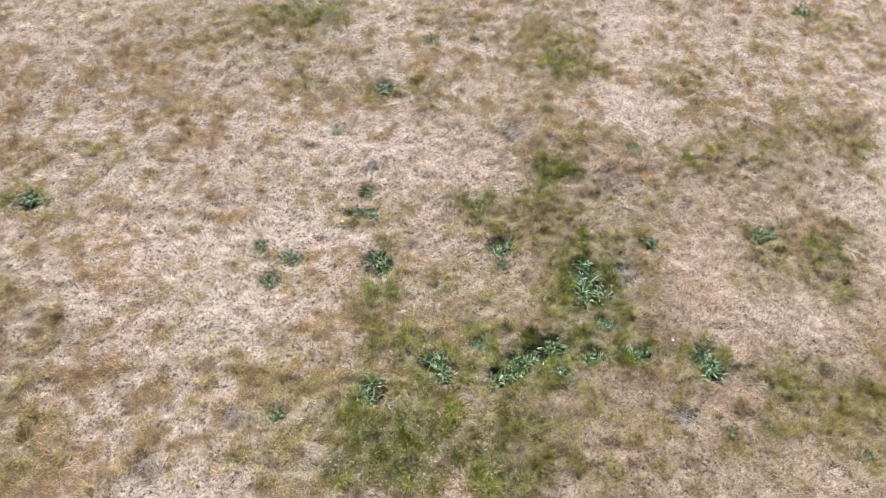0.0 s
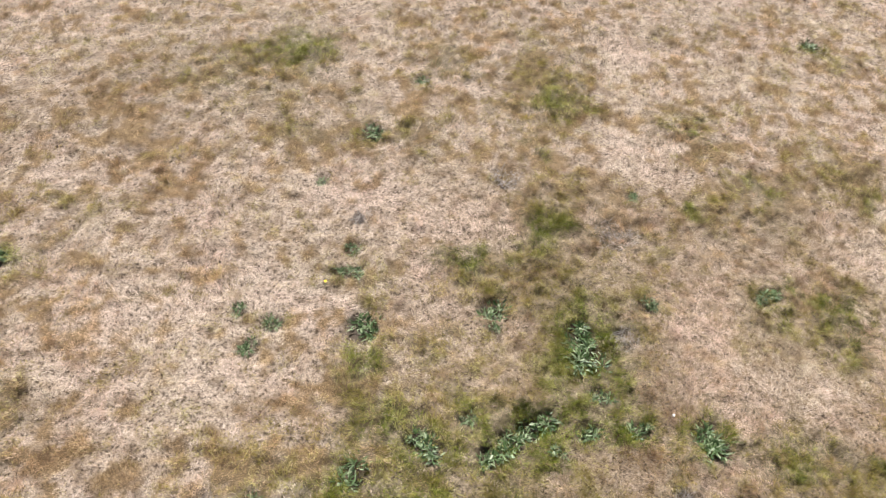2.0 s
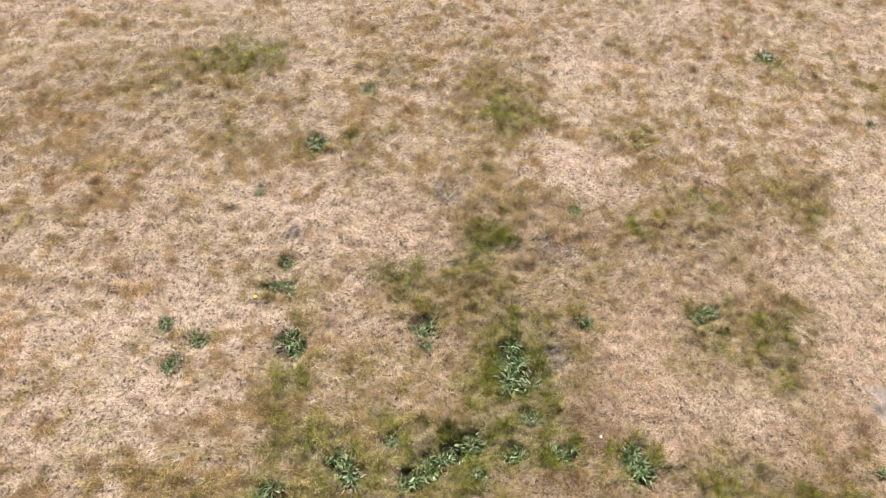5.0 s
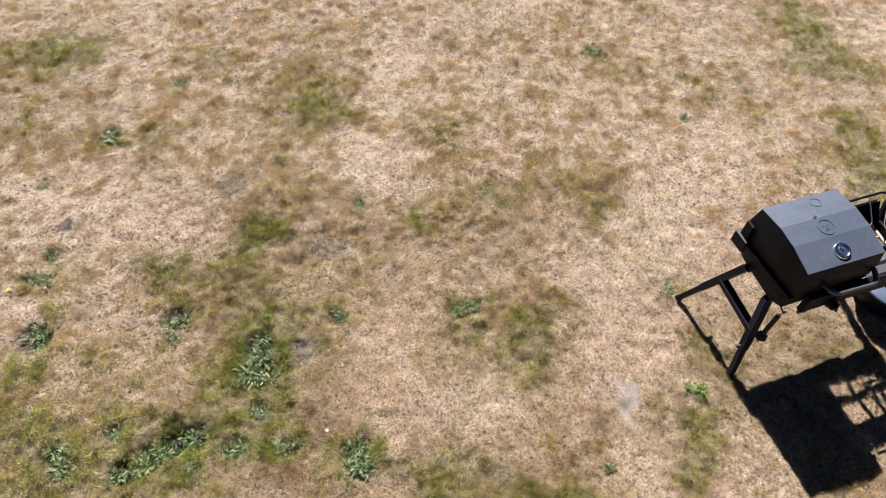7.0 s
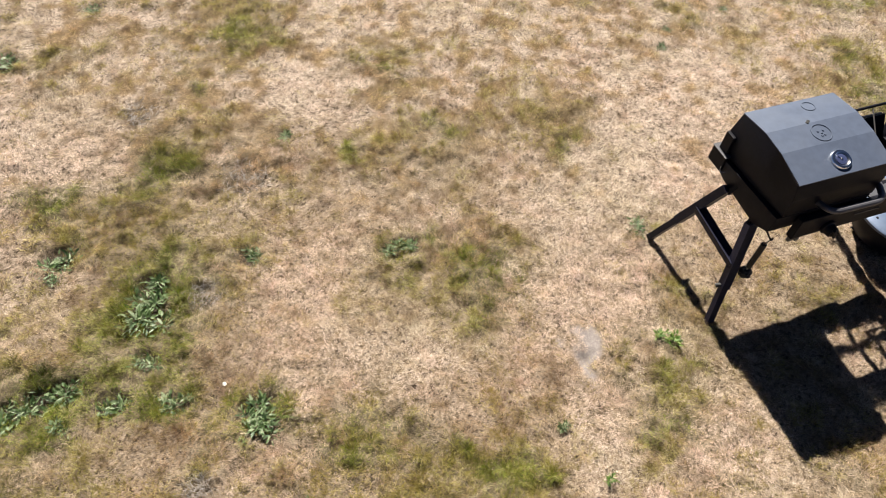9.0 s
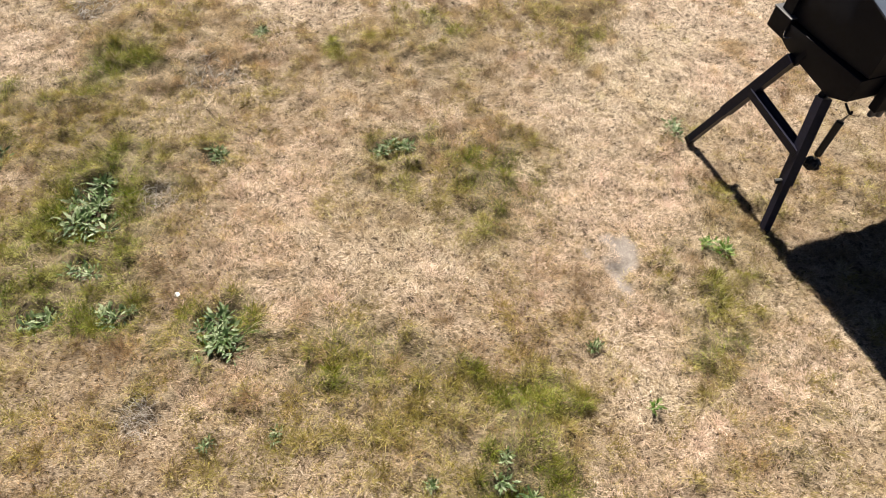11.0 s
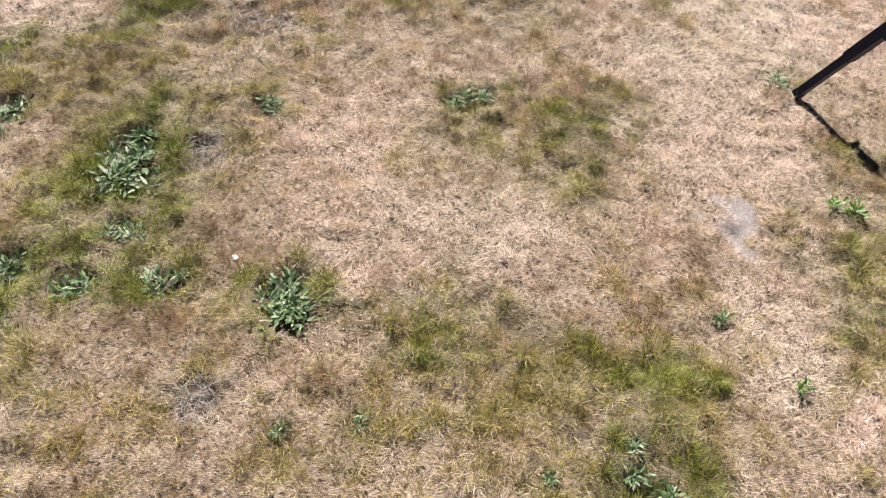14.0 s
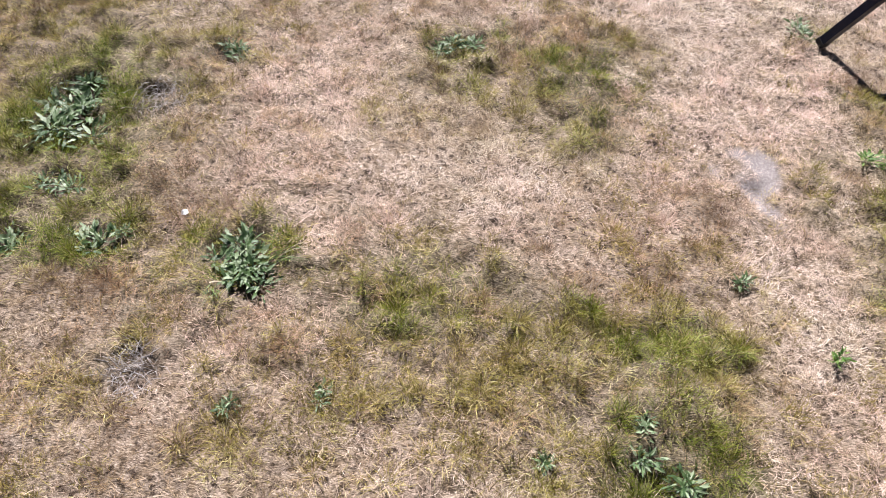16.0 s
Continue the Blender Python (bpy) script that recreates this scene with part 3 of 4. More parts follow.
class Growth:
    """What grows from place to place, worked out on a grid of 1.5 cm and looked up for each tuft and blade."""
    def __init__(self, x0, x1, y0, y1, cell=0.015):
        self.x0, self.y0, self.cell = x0, y0, cell
        gx, gy = np.meshgrid(np.arange(x0, x1 + cell, cell), np.arange(y0, y1 + cell, cell))
        fresh, olive, pale = patches(FRESH, gx, gy), patches(OLIVE, gx, gy), patches(PALE, gx, gy)
        tuft, deep, ring, bare, hollow = patches(TUFTS, gx, gy), patches(DEEP, gx, gy), rims(gx, gy), patches(BARE, gx, gy), hollows(gx, gy)
        tan, light = turf(gx, gy)
        lively = np.clip(2.4 * (field(gx, gy, 0.30, 15) - 0.22), 0, 1.2)
        sprinkle = patches(SPRINKLE, gx, gy)
        green = 0.50 * fresh + 0.17 * sprinkle + 0.35 * deep + 0.34 * olive * (0.75 + 0.35 * lively) + 0.5 * tuft + 0.3 * ring - 0.22 * pale
        green = green + 0.45 * np.clip(field(gx, gy, 0.35, 8) - 0.36, 0, 1) * lively + 0.16 * (field(gx, gy, 0.8, 10) - 0.5) + 0.8 * (field(gx, gy, 0.10, 28) - 0.5) + (0.6 + 0.3 * sprinkle) * (field(gx, gy, 0.05, 35) - 0.5) + 0.13
        gaps = 0.35 * field(gx, gy, 0.055, 7) + 0.45 * field(gx, gy, 0.034, 14) + 0.2 * field(gx, gy, 0.14, 2)
        self.maps = dict(green=green, fresh=np.clip(0.9 * fresh + 0.5 * deep + 0.45 * ring + 0.3 * tuft + 0.25 * olive, 0, 1.2), deep=deep, pale=pale, bare=bare, hollow=hollow,
                         tan=tan, light=light, gaps=np.clip((gaps - 0.5) * 3.4 + 0.56, 0, 1), lush=np.clip(fresh + 0.6 * olive + tuft + deep + ring, 0, 1.3),
                         cast=0.5 - 0.35 * pale + 1.3 * (field(gx, gy, 0.26, 23) - 0.5) + 0.6 * (field(gx, gy, 0.06, 24) - 0.5), swirl=field(gx, gy, 0.11, 31) * 4 * np.pi)

    def at(self, name, x, y):
        m = self.maps[name]
        fold = lambda v, lo, size: lo + np.abs((v - lo + size) % (2 * size) - size)      # mirrored past the edges
        x, y = fold(x, self.x0, m.shape[1] * self.cell), fold(y, self.y0, m.shape[0] * self.cell)
        i = np.clip(((y - self.y0) / self.cell + 0.5).astype(int), 0, m.shape[0] - 1)
        j = np.clip(((x - self.x0) / self.cell + 0.5).astype(int), 0, m.shape[1] - 1)
        return m[i, j]


def build_lawn():
    grown = Growth(X0, X1, Y0, Y1)
    near = (0.1, 4.0, 0.78, 3.1)
    inside = lambda x, y: (x > near[0]) & (x < near[1]) & (y > near[2]) & (y < near[3])
    seen = lambda x, y: (y > 0.55) & (x > -2.35 - 0.36 * (y - 0.6)) & (x < 4.2 + 0.36 * (y - 1.4))

    def spots(density):
        k = int(density * (X1 - X0) * (Y1 - Y0))
        x, y = rng.uniform(X0, X1, k), rng.uniform(Y0, Y1, k)
        keep = seen(x, y)
        return x[keep], y[keep]

    rows = []
    # standing tufts: blades that fan out from one crown
    tx, ty = spots(TUFTS_PER_M2)
    gap = grown.at("gaps", tx, ty)
    stay = (rng.random(len(tx)) < 0.0 + 1.35 * gap) & (rng.random(len(tx)) > 1.6 * grown.at("bare", tx, ty)) & (rng.random(len(tx)) > 0.85 * grown.at("hollow", tx, ty))
    stay &= rng.random(len(tx)) > 0.55 * grown.at("pale", tx, ty)
    tx, ty, gap = tx[stay], ty[stay], gap[stay]
    k = len(tx)
    close = inside(tx, ty)
    count = np.where(close, BLADES_NEAR, BLADES_FAR) * rng.uniform(0.5, 1.5, k) * (1 + 0.35 * grown.at("lush", tx, ty))
    i = np.repeat(np.arange(k), count.astype(int))
    n = len(i)
    own, wide, high = rng.random(k), rng.uniform(0.007, 0.017, k), rng.uniform(0.65, 1.3, k) * (0.45 + 0.95 * gap)
    way, slope = rng.uniform(0, 2 * np.pi, k), rng.uniform(0, 0.5, k)
    dusky = rng.random(k) < 0.30 * (1 - 0.7 * grown.at("pale", tx, ty))      # old brown tufts
    alive = np.clip(2.4 * (grown.at("green", tx, ty) + 0.6 * (rng.random(k) - 0.5) - 0.31), 0.02, 0.85)
    spread = rng.normal(0, 1, (2, n))
    az = np.arctan2(spread[1] + 1.6 * slope[i] * np.sin(way[i]), spread[0] + 1.6 * slope[i] * np.cos(way[i])) + rng.normal(0, 0.9, n)
    x, y = tx[i] + spread[0] * wide[i], ty[i] + spread[1] * wide[i]
    lean = np.clip(0.18 + 0.36 * np.hypot(*spread) + 0.35 * slope[i] + rng.normal(0, 0.22, n), 0.03, 1.45)
    is_green = rng.random(n) < alive[i]
    lush = grown.at("lush", tx, ty)[i]
    length = rng.uniform(0.016, 0.042, n) * high[i] * np.where(is_green, 0.80 + 0.14 * lush, 0.85)
    rows.append((x, y, az, lean, rng.uniform(0.25, 0.95, n), length, is_green, own[i], close[i], np.zeros(n), dusky[i]))
    # strands that lie matted between the tufts
    x, y = spots(MAT_PER_M2)
    close = inside(x, y)
    keep = (close | (rng.random(len(x)) < 0.62)) & (rng.random(len(x)) > 1.6 * grown.at("bare", x, y)) & (rng.random(len(x)) > 0.85 * grown.at("hollow", x, y))
    keep &= rng.random(len(x)) < 0.45 + 0.3 * field(x, y, 0.03, 33) + 0.4 * grown.at("pale", x, y)
    x, y, close = x[keep], y[keep], close[keep]
    n = len(x)
    az = grown.at("swirl", x, y) + rng.normal(0, 0.75, n) + np.pi * (rng.random(n) < 0.35)
    is_green = rng.random(n) < np.clip(0.9 * (grown.at("green", x, y) - 0.35), 0, 0.45)
    rows.append((x, y, az, np.clip(rng.normal(1.15, 0.25, n), 0.5, 1.5), rng.uniform(0.0, 0.28, n), rng.uniform(0.012, 0.034, n), is_green, rng.random(n), close, np.ones(n), np.zeros(n, bool)))
    # the lawn goes on round about, in coarser blades
    x, y = rng.uniform(-7, 9, OUTER_BLADES), rng.uniform(-3.5, 10, OUTER_BLADES)
    keep = ~seen(x, y) | (x < X0) | (x > X1) | (y > Y1)
    x, y = x[keep], y[keep]
    n = len(x)
    rows.append((x, y, rng.uniform(0, 2 * np.pi, n), rng.uniform(0.5, 1.4, n), rng.uniform(0.1, 0.6, n), rng.uniform(0.03, 0.06, n), rng.random(n) < 0.16,
                 rng.random(n), np.zeros(n, bool), np.full(n, 0.5), rng.random(n) < 0.3))
    x, y, az, lean, droop, length, is_green, own, close, mat, dusky = (np.concatenate(c) for c in zip(*rows))
    n = len(x)
    root = np.stack([x, y, relief(x, y) * margin(x, y) - 0.003 + mat * rng.uniform(0.003, 0.010, n)], -1)
    coarse = np.arange(n) >= n - len(rows[-1][0])
    width = rng.uniform(0.0009, 0.0018, n) * np.where(close, 1.0, np.where(coarse, 5.0, 1.5)) * np.where(is_green, 0.74, 0.7)
    pick = rng.random(n)      # 2: bent strips, 1: bent slivers, 0: short straight slivers
    fine = np.where(is_green, np.where(close & (pick < 0.5), 2, 1), np.where(pick < np.where(close, 0.40, 0.12), 1, 0))
    tan, light, cast = grown.at("tan", x, y), grown.at("light", x, y), grown.at("cast", x, y) + rng.normal(0, 0.12, n)
    other = np.modf(own * 37.3)[0]
    d = ~is_green
    tone = 0.9 * light - 0.08 + rng.normal(0, 0.11, n) + 0.75 * (other - 0.5) * (1 - 0.6 * mat) + 0.08 * mat - 0.40 * dusky
    brownness = tan + 0.22 + 0.8 * (own - 0.5) * (1 - 0.5 * mat) - 0.34 * mat + 0.40 * dusky
    blades("dry_grass", "short straw-coloured sun-dried lawn grass, tufted, matted and patchy", STRAW,
           root[d], az[d], lean[d], droop[d], length[d], width[d], tone[d], brownness[d], cast[d], fine[d])
    d = is_green
    freshness = grown.at("fresh", x, y) * (0.55 + 0.75 * own) - 0.10 + 0.3 * (own - 0.5)
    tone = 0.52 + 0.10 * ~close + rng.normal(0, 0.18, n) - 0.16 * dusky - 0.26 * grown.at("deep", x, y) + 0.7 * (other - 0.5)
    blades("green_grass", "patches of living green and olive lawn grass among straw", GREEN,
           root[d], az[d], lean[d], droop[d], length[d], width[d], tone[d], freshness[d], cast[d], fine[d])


TUFTS_PER_M2, MAT_PER_M2, BLADES_NEAR, BLADES_FAR = 1500, 17000, 50, 29
OUTER_BLADES = 170000
build_ground()
build_lawn()


# ---- mesh helpers ----
def part(name, bm, material, parent=None, label=""):
    bmesh.ops.recalc_face_normals(bm, faces=bm.faces[:])
    me = bpy.data.meshes.new(name)
    bm.to_mesh(me)
    bm.free()
    me.materials.append(material)
    ob = new(name, me)
    ob.parent = parent
    if label:
        tagged(ob, label)
    return ob


def smooth(ob, angle=40):
    me = ob.data
    for p in me.polygons:
        p.use_smooth = True
    me.set_sharp_from_angle(angle=radians(angle))
    return ob


def box_into(bm, x0, x1, y0, y1, z0, z1, bevel=0.003):
    m = Matrix.Translation(((x0 + x1) / 2, (y0 + y1) / 2, (z0 + z1) / 2)) @ Matrix.Diagonal((abs(x1 - x0), abs(y1 - y0), abs(z1 - z0), 1))
    made = bmesh.ops.create_cube(bm, size=1, matrix=m)
    if bevel:
        edges = list({e for v in made["verts"] for e in v.link_edges})
        bmesh.ops.bevel(bm, geom=edges, offset=bevel, segments=2, affect="EDGES", profile=0.5)
    return bm


def box(*args, **kw):
    return box_into(bmesh.new(), *args, **kw)


def tube_into(bm, pts, r, n=10, caps=True, square=False):
    """A round or square tube along points."""
    pts = [Vector(p) for p in pts]
    rings, up = [], Vector((0.13, 0.31, 0.94))
    for i, p in enumerate(pts):
        t = (pts[min(i + 1, len(pts) - 1)] - pts[max(i - 1, 0)]).normalized()
        if abs(t.dot(up)) > 0.97:
            up = Vector((0.2, 0.97, 0.1))
        a = t.cross(up).normalized()
        b = t.cross(a).normalized()
        up = -b if -b.dot(up) > 0 else up
        ring = []
        for k in range(n):
            w = 2 * math.pi * (k + (0.5 if square else 0)) / n
            ring.append(bm.verts.new(p + a * (math.cos(w) * r) + b * (math.sin(w) * r)))
        rings.append(ring)
    for r0, r1 in zip(rings, rings[1:]):
        for k in range(n):
            bm.faces.new((r0[k], r0[(k + 1) % n], r1[(k + 1) % n], r1[k]))
    if caps:
        bm.faces.new(rings[0])
        bm.faces.new(rings[-1][::-1])
    return bm


def tube(pts, r, n=10, **kw):
    return tube_into(bmesh.new(), pts, r, n, **kw)


def rounded(pts, radius=0.03, steps=5):
    """A path with its corners rounded."""
    pts = [Vector(p) for p in pts]
    out = [pts[0]]
    for a, b, c in zip(pts, pts[1:], pts[2:]):
        p, q = b + (a - b).normalized() * min(radius, (a - b).length / 2), b + (c - b).normalized() * min(radius, (c - b).length / 2)
        for i in range(steps + 1):
            s = i / steps
            out.append(p * (1 - s) ** 2 + b * 2 * s * (1 - s) + q * s * s)
    return out + [pts[-1]]


def lathe(profile, n=48):
    """A solid of revolution about z from (radius, height) rows."""
    bm = bmesh.new()
    rings = []
    for r, z in profile:
        if r < 1e-6:
            rings.append([bm.verts.new((0, 0, z))])
        else:
            rings.append([bm.verts.new((r * math.cos(2 * math.pi * k / n), r * math.sin(2 * math.pi * k / n), z)) for k in range(n)])
    for a, b in zip(rings, rings[1:]):
        for k in range(n):
            q = [a[k % len(a)], a[(k + 1) % n % len(a)], b[(k + 1) % n % len(b)], b[k % len(b)]]
            q = list(dict.fromkeys(q))
            if len(q) > 2:
                bm.faces.new(q)
    return bm


def prism(profile, u0, u1, bevel=0.004):
    """A profile of (front, height) rows drawn out from u0 to u1; front is counted towards -y."""
    bm = bmesh.new()
    a = [bm.verts.new((u0, -v, w)) for v, w in profile]
    b = [bm.verts.new((u1, -v, w)) for v, w in profile]
    n = len(profile)
    for i in range(n):
        bm.faces.new((a[i], a[(i + 1) % n], b[(i + 1) % n], b[i]))
    bm.faces.new(a[::-1])
    bm.faces.new(b)
    if bevel:
        bmesh.ops.bevel(bm, geom=bm.edges[:], offset=bevel, segments=2, affect="EDGES", profile=0.5)
    return bm


def thing(name, label, category, m=None, group=""):
    ob = new(name)
    ob.empty_display_size = 0.05
    ob.matrix_basis = m or Matrix()
    return tagged(ob, label, category, group)


# ---- the grill: x along its width, -y towards its front, from its rear left foot ----
GRILL_AT = pose(2.909, 2.569, 0.0, 0, 0, 21.76)


def P(u, v, w):
    return (u, -v, w)


def build_grill():
    g = thing("portable_grill", "black portable gas grill, lid closed, side stove, on the lawn", "grill", GRILL_AT)
    # lid with its faceted top
    shape = [(0.058, 0.628), (0.050, 0.74), (0.072, 0.842), (0.207, 0.858), (0.311, 0.849), (0.445, 0.815), (0.458, 0.74), (0.460, 0.652), (0.30, 0.640)]
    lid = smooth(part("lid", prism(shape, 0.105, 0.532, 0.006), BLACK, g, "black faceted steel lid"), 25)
    # added sheet whose colour carries the light on the lid's top
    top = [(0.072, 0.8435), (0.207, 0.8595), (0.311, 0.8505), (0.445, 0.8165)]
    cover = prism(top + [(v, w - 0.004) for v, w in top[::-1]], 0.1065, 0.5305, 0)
    smooth(part("lit_top_sheet", cover, LID_LIT_PAINT, lid, "dusty faceted top sheet, its sky-lit blue-grey painted in"), 4)
    part("handle", tube(rounded([P(0.252, 0.452, 0.690), P(0.246, 0.530, 0.715), P(0.482, 0.535, 0.712), P(0.535, 0.455, 0.700)], 0.04, 7), 0.0125, 12), HANDLE, lid, "bent grey metal tube handle")
    # thermometer lies on the front facet
    n = Vector((0, -0.30, 0.954)).normalized()
    turn = n.to_track_quat("Z", "Y").to_matrix().to_4x4()
    spot = Matrix.Translation(P(0.324, 0.388, 0.829)) @ turn
    bezel = part("thermometer_bezel", lathe([(0, -0.004), (0.042, -0.004), (0.042, 0.006), (0.038, 0.012), (0.030, 0.013), (0.020, 0.006), (0, 0.006)], 40), CHROME, lid, "round chrome thermometer bezel")
    bezel.matrix_basis = spot
    smooth(bezel)
    face = part("dial", lathe([(0, 0.0), (0.0215, 0.0), (0.0215, 0.0095), (0.012, 0.0105), (0, 0.0105)], 32), DIAL, lid, "dark blue dial face")
    face.matrix_basis = spot
    bm = box(-0.002, 0.002, -0.002, 0.019, 0.0106, 0.0118, bevel=0)
    box_into(bm, -0.004, 0.004, -0.004, 0.004, 0.0106, 0.0125, bevel=0.001)
    hand = part("needle", bm, CHROME, lid)
    hand.matrix_basis = spot @ pose(0, 0, 0, 0, 0, 40)
    # embossed rings and the slot on the top facets
    for u, v, w, r, s in ((0.320, 0.262, 0.8560, 0.040, -0.087), (0.370, 0.118, 0.8500, 0.026, 0.118)):
        ring = bmesh.new()
        pts = [(r * math.cos(a), r * math.sin(a), 0) for a in (2 * math.pi * i / 36 for i in range(36))]
        tube_into(ring, pts + pts[:1], 0.0018, 6, caps=False)
        o = part("embossed_ring", ring, LID_LIT_PAINT, lid)
        o.matrix_basis = Matrix.Translation(P(u, v, w)) @ Matrix.Rotation(-math.atan(s), 4, "X")
    bm = bmesh.new()
    for du, dv in ((-0.012, 0.008), (0.012, 0.008), (0.0, -0.002), (-0.006, -0.014), (0.008, -0.012)):
        box_into(bm, du - 0.004, du + 0.004, dv - 0.003, dv + 0.003, -0.001, 0.002, bevel=0.001)
    o = part("emblem", bm, LID_LIT_PAINT, lid)
    o.matrix_basis = Matrix.Translation(P(0.320, 0.262, 0.8560)) @ Matrix.Rotation(math.atan(0.087), 4, "X")
    o = part("slot", box(-0.011, 0.011, -0.006, 0.006, -0.002, 0.0015, bevel=0.001), RUBBER, lid, "dark slot in the lid")
    o.matrix_basis = Matrix.Translation(P(0.300, 0.200, 0.8600)) @ pose(0, 0, 0, 0, 0, 35)
    # firebox under the lid
    fb = [(0.062, 0.625), (0.066, 0.575), (0.15, 0.545), (0.38, 0.525), (0.452, 0.56), (0.458, 0.648), (0.30, 0.636)]
    box_part = smooth(part("firebox", prism(fb, 0.088, 0.53, 0.004), BLACK, g, "black sheet steel firebox"), 25)
    duct = part("side_duct", box(0.080, 0.118, -0.118, -0.030, 0.565, 0.640, bevel=0.004), BLACK, box_part, "black bent sheet flange")
    # grey sheet added so the flange's top looks lit
    part("duct_lit_top", box(0.077, 0.118, -0.120, -0.028, 0.641, 0.645, bevel=0.0015), GREY_PANEL, duct, "thin grey sheet on the flange, its lit top painted in")
    part("hinge_plate", box(0.09, 0.104, -0.10, -0.052, 0.63, 0.735, bevel=0.002), BLACK, box_part)
    # long front panel with knobs
    bm = box(0.185, 0.850, -0.494, -0.462, 0.525, 0.635, bevel=0.004)
    panel = part("front_panel", bm, BLACK, g, "long black control panel")
    for u in (0.345, 0.78):
        k = part("control_knob", lathe([(0, 0), (0.033, 0), (0.033, 0.010), (0.027, 0.014), (0.024, 0.036), (0.020, 0.040), (0, 0.040)], 24), BLACK, panel, "round black control knob")
        k.matrix_basis = Matrix.Translation(P(u, 0.494, 0.555)) @ pose(0, 0, 0, 90, 0, 0)
        smooth(k)
        bm = box(-0.005, 0.005, -0.027, 0.027, 0.036, 0.050, bevel=0.002)
        o = part("knob_grip", bm, BLACK, panel)
        o.matrix_basis = Matrix.Translation(P(u, 0.494, 0.555)) @ pose(0, 0, 0, 90, 0, 0) @ pose(0, 0, 0, 0, 0, 25)
    for u0, u1, w in ((0.192, 0.216, 0.498), (0.230, 0.248, 0.488)):
        part("bracket_tab", box(u0, u1, -0.486, -0.470, w, 0.527, bevel=0.003), GREY_PANEL, panel, "small bent steel tab")
    bm = box(0.46, 0.58, -0.4970, -0.494, 0.586, 0.592, bevel=0)
    part("panel_mark", bm, GREY_PANEL, panel)
    # stove: an open frame without a floor
    for u in (0.525, 0.865):
        part("side_wall", box(u, u + 0.018, -0.448, -0.175, 0.540, 0.600, bevel=0.003), BLACK, g, "black stove side wall")
    part("front_ledge", box(0.535, 0.848, -0.463, -0.420, 0.622, 0.631, bevel=0.002), GREY_PANEL, g, "grey metal ledge")
    bm = box(0.543, 0.84, -0.419, -0.395, 0.575, 0.618, bevel=0.002)
    part("ledge_rib", bm, BLACK, g)
    # wind panel at the stove's end and its rail
    bm = bmesh.new()
    a, b = P(0.862, 0.16, 0.545), P(0.862, 0.49, 0.56)
    c, d = P(0.925, 0.515, 0.695), P(0.945, 0.085, 0.695)
    inner = [bm.verts.new(p) for p in (a, b, c, d)]
    outer = [bm.verts.new((p[0] + 0.006, p[1], p[2])) for p in (a, b, c, d)]
    bm.faces.new(inner)
    bm.faces.new(outer[::-1])
    for i in range(4):
        bm.faces.new((inner[i], outer[i], outer[(i + 1) % 4], inner[(i + 1) % 4]))
    wind = part("wind_panel", bm, BLACK, g, "black steel wind screen")
    part("slot_strip", box(0.902, 0.9055, -0.25, -0.15, 0.625, 0.655, bevel=0), GREY_PANEL, wind)
    part("rail", tube(rounded([P(0.56, 0.075, 0.695), P(0.936, 0.075, 0.700), P(0.921, 0.520, 0.700), P(0.56, 0.490, 0.655)], 0.05, 8), 0.0065, 10), BLACK, g, "bent black rail")
    bm = bmesh.new()
    tube_into(bm, [P(0.57, 0.075, 0.60), P(0.56, 0.075, 0.695)], 0.006, 8)
    part("rail_post", bm, BLACK, g)
    part("rear_panel", prism([(0.098, 0.665), (0.106, 0.668), (0.180, 0.545), (0.172, 0.541)], 0.528, 0.89, 0.001), BLACK, g, "black rear wind screen")
    part("rear_wall", box(0.528, 0.885, -0.094, -0.086, 0.545, 0.664, bevel=0.001), BLACK, g, "black sheet steel rear wall")
    for v in (0.115, 0.43):
        o = part("clip", box(0.902, 0.920, -v - 0.014, -v + 0.014, 0.682, 0.692, bevel=0.002), STEEL, wind, "small steel clip")
    # wire pan supports
    for pts in ([(0.82, 0.085, 0.695), (0.79, 0.20, 0.622), (0.74, 0.20, 0.620), (0.71, 0.145, 0.620)],
                [(0.913, 0.12, 0.69), (0.836, 0.23, 0.622), (0.850, 0.29, 0.630), (0.897, 0.405, 0.69)],
                [(0.641, 0.428, 0.600), (0.735, 0.305, 0.620), (0.775, 0.32, 0.625), (0.895, 0.465, 0.69)]):
        part("pan_support", tube(rounded([P(*p) for p in pts], 0.025, 5), 0.0032, 8), STEEL, g, "bent steel wire pan support")
    # burner
    bm = tube([P(0.862, 0.10, 0.555), P(0.834, 0.40, 0.555)], 0.011, 12)
    burner = part("burner_tube", bm, TUBE, g, "bare steel burner tube")
    part("burner_arm", tube([P(0.765, 0.243, 0.555), P(0.85, 0.243, 0.555)], 0.008, 10), TUBE, g)
    for u0, u1, v0, v1 in ((0.735, 0.760, 0.24, 0.447), (0.785, 0.815, 0.29, 0.447)):
        part("heat_plate", box(u0, u1, -v1, -v0, 0.548, 0.552, bevel=0.001), STEEL, g, "bright steel heat plate")
    part("cross_bar", box(0.543, 0.865, -0.328, -0.290, 0.530, 0.540, bevel=0.001), BLACK, g)
    for u in (0.660,):
        part("grate_bar", box(u - 0.012, u + 0.012, -0.447, -0.18, 0.5405, 0.549, bevel=0.001), BLACK, g)
    # folded side shelf
    bm = bmesh.new()
    pts = [P(0.845, 0.455, 0.64), P(0.95, 0.50, 0.64), P(0.955, 0.585, 0.64), P(0.80, 0.525, 0.64)]
    top = [bm.verts.new(p) for p in pts]
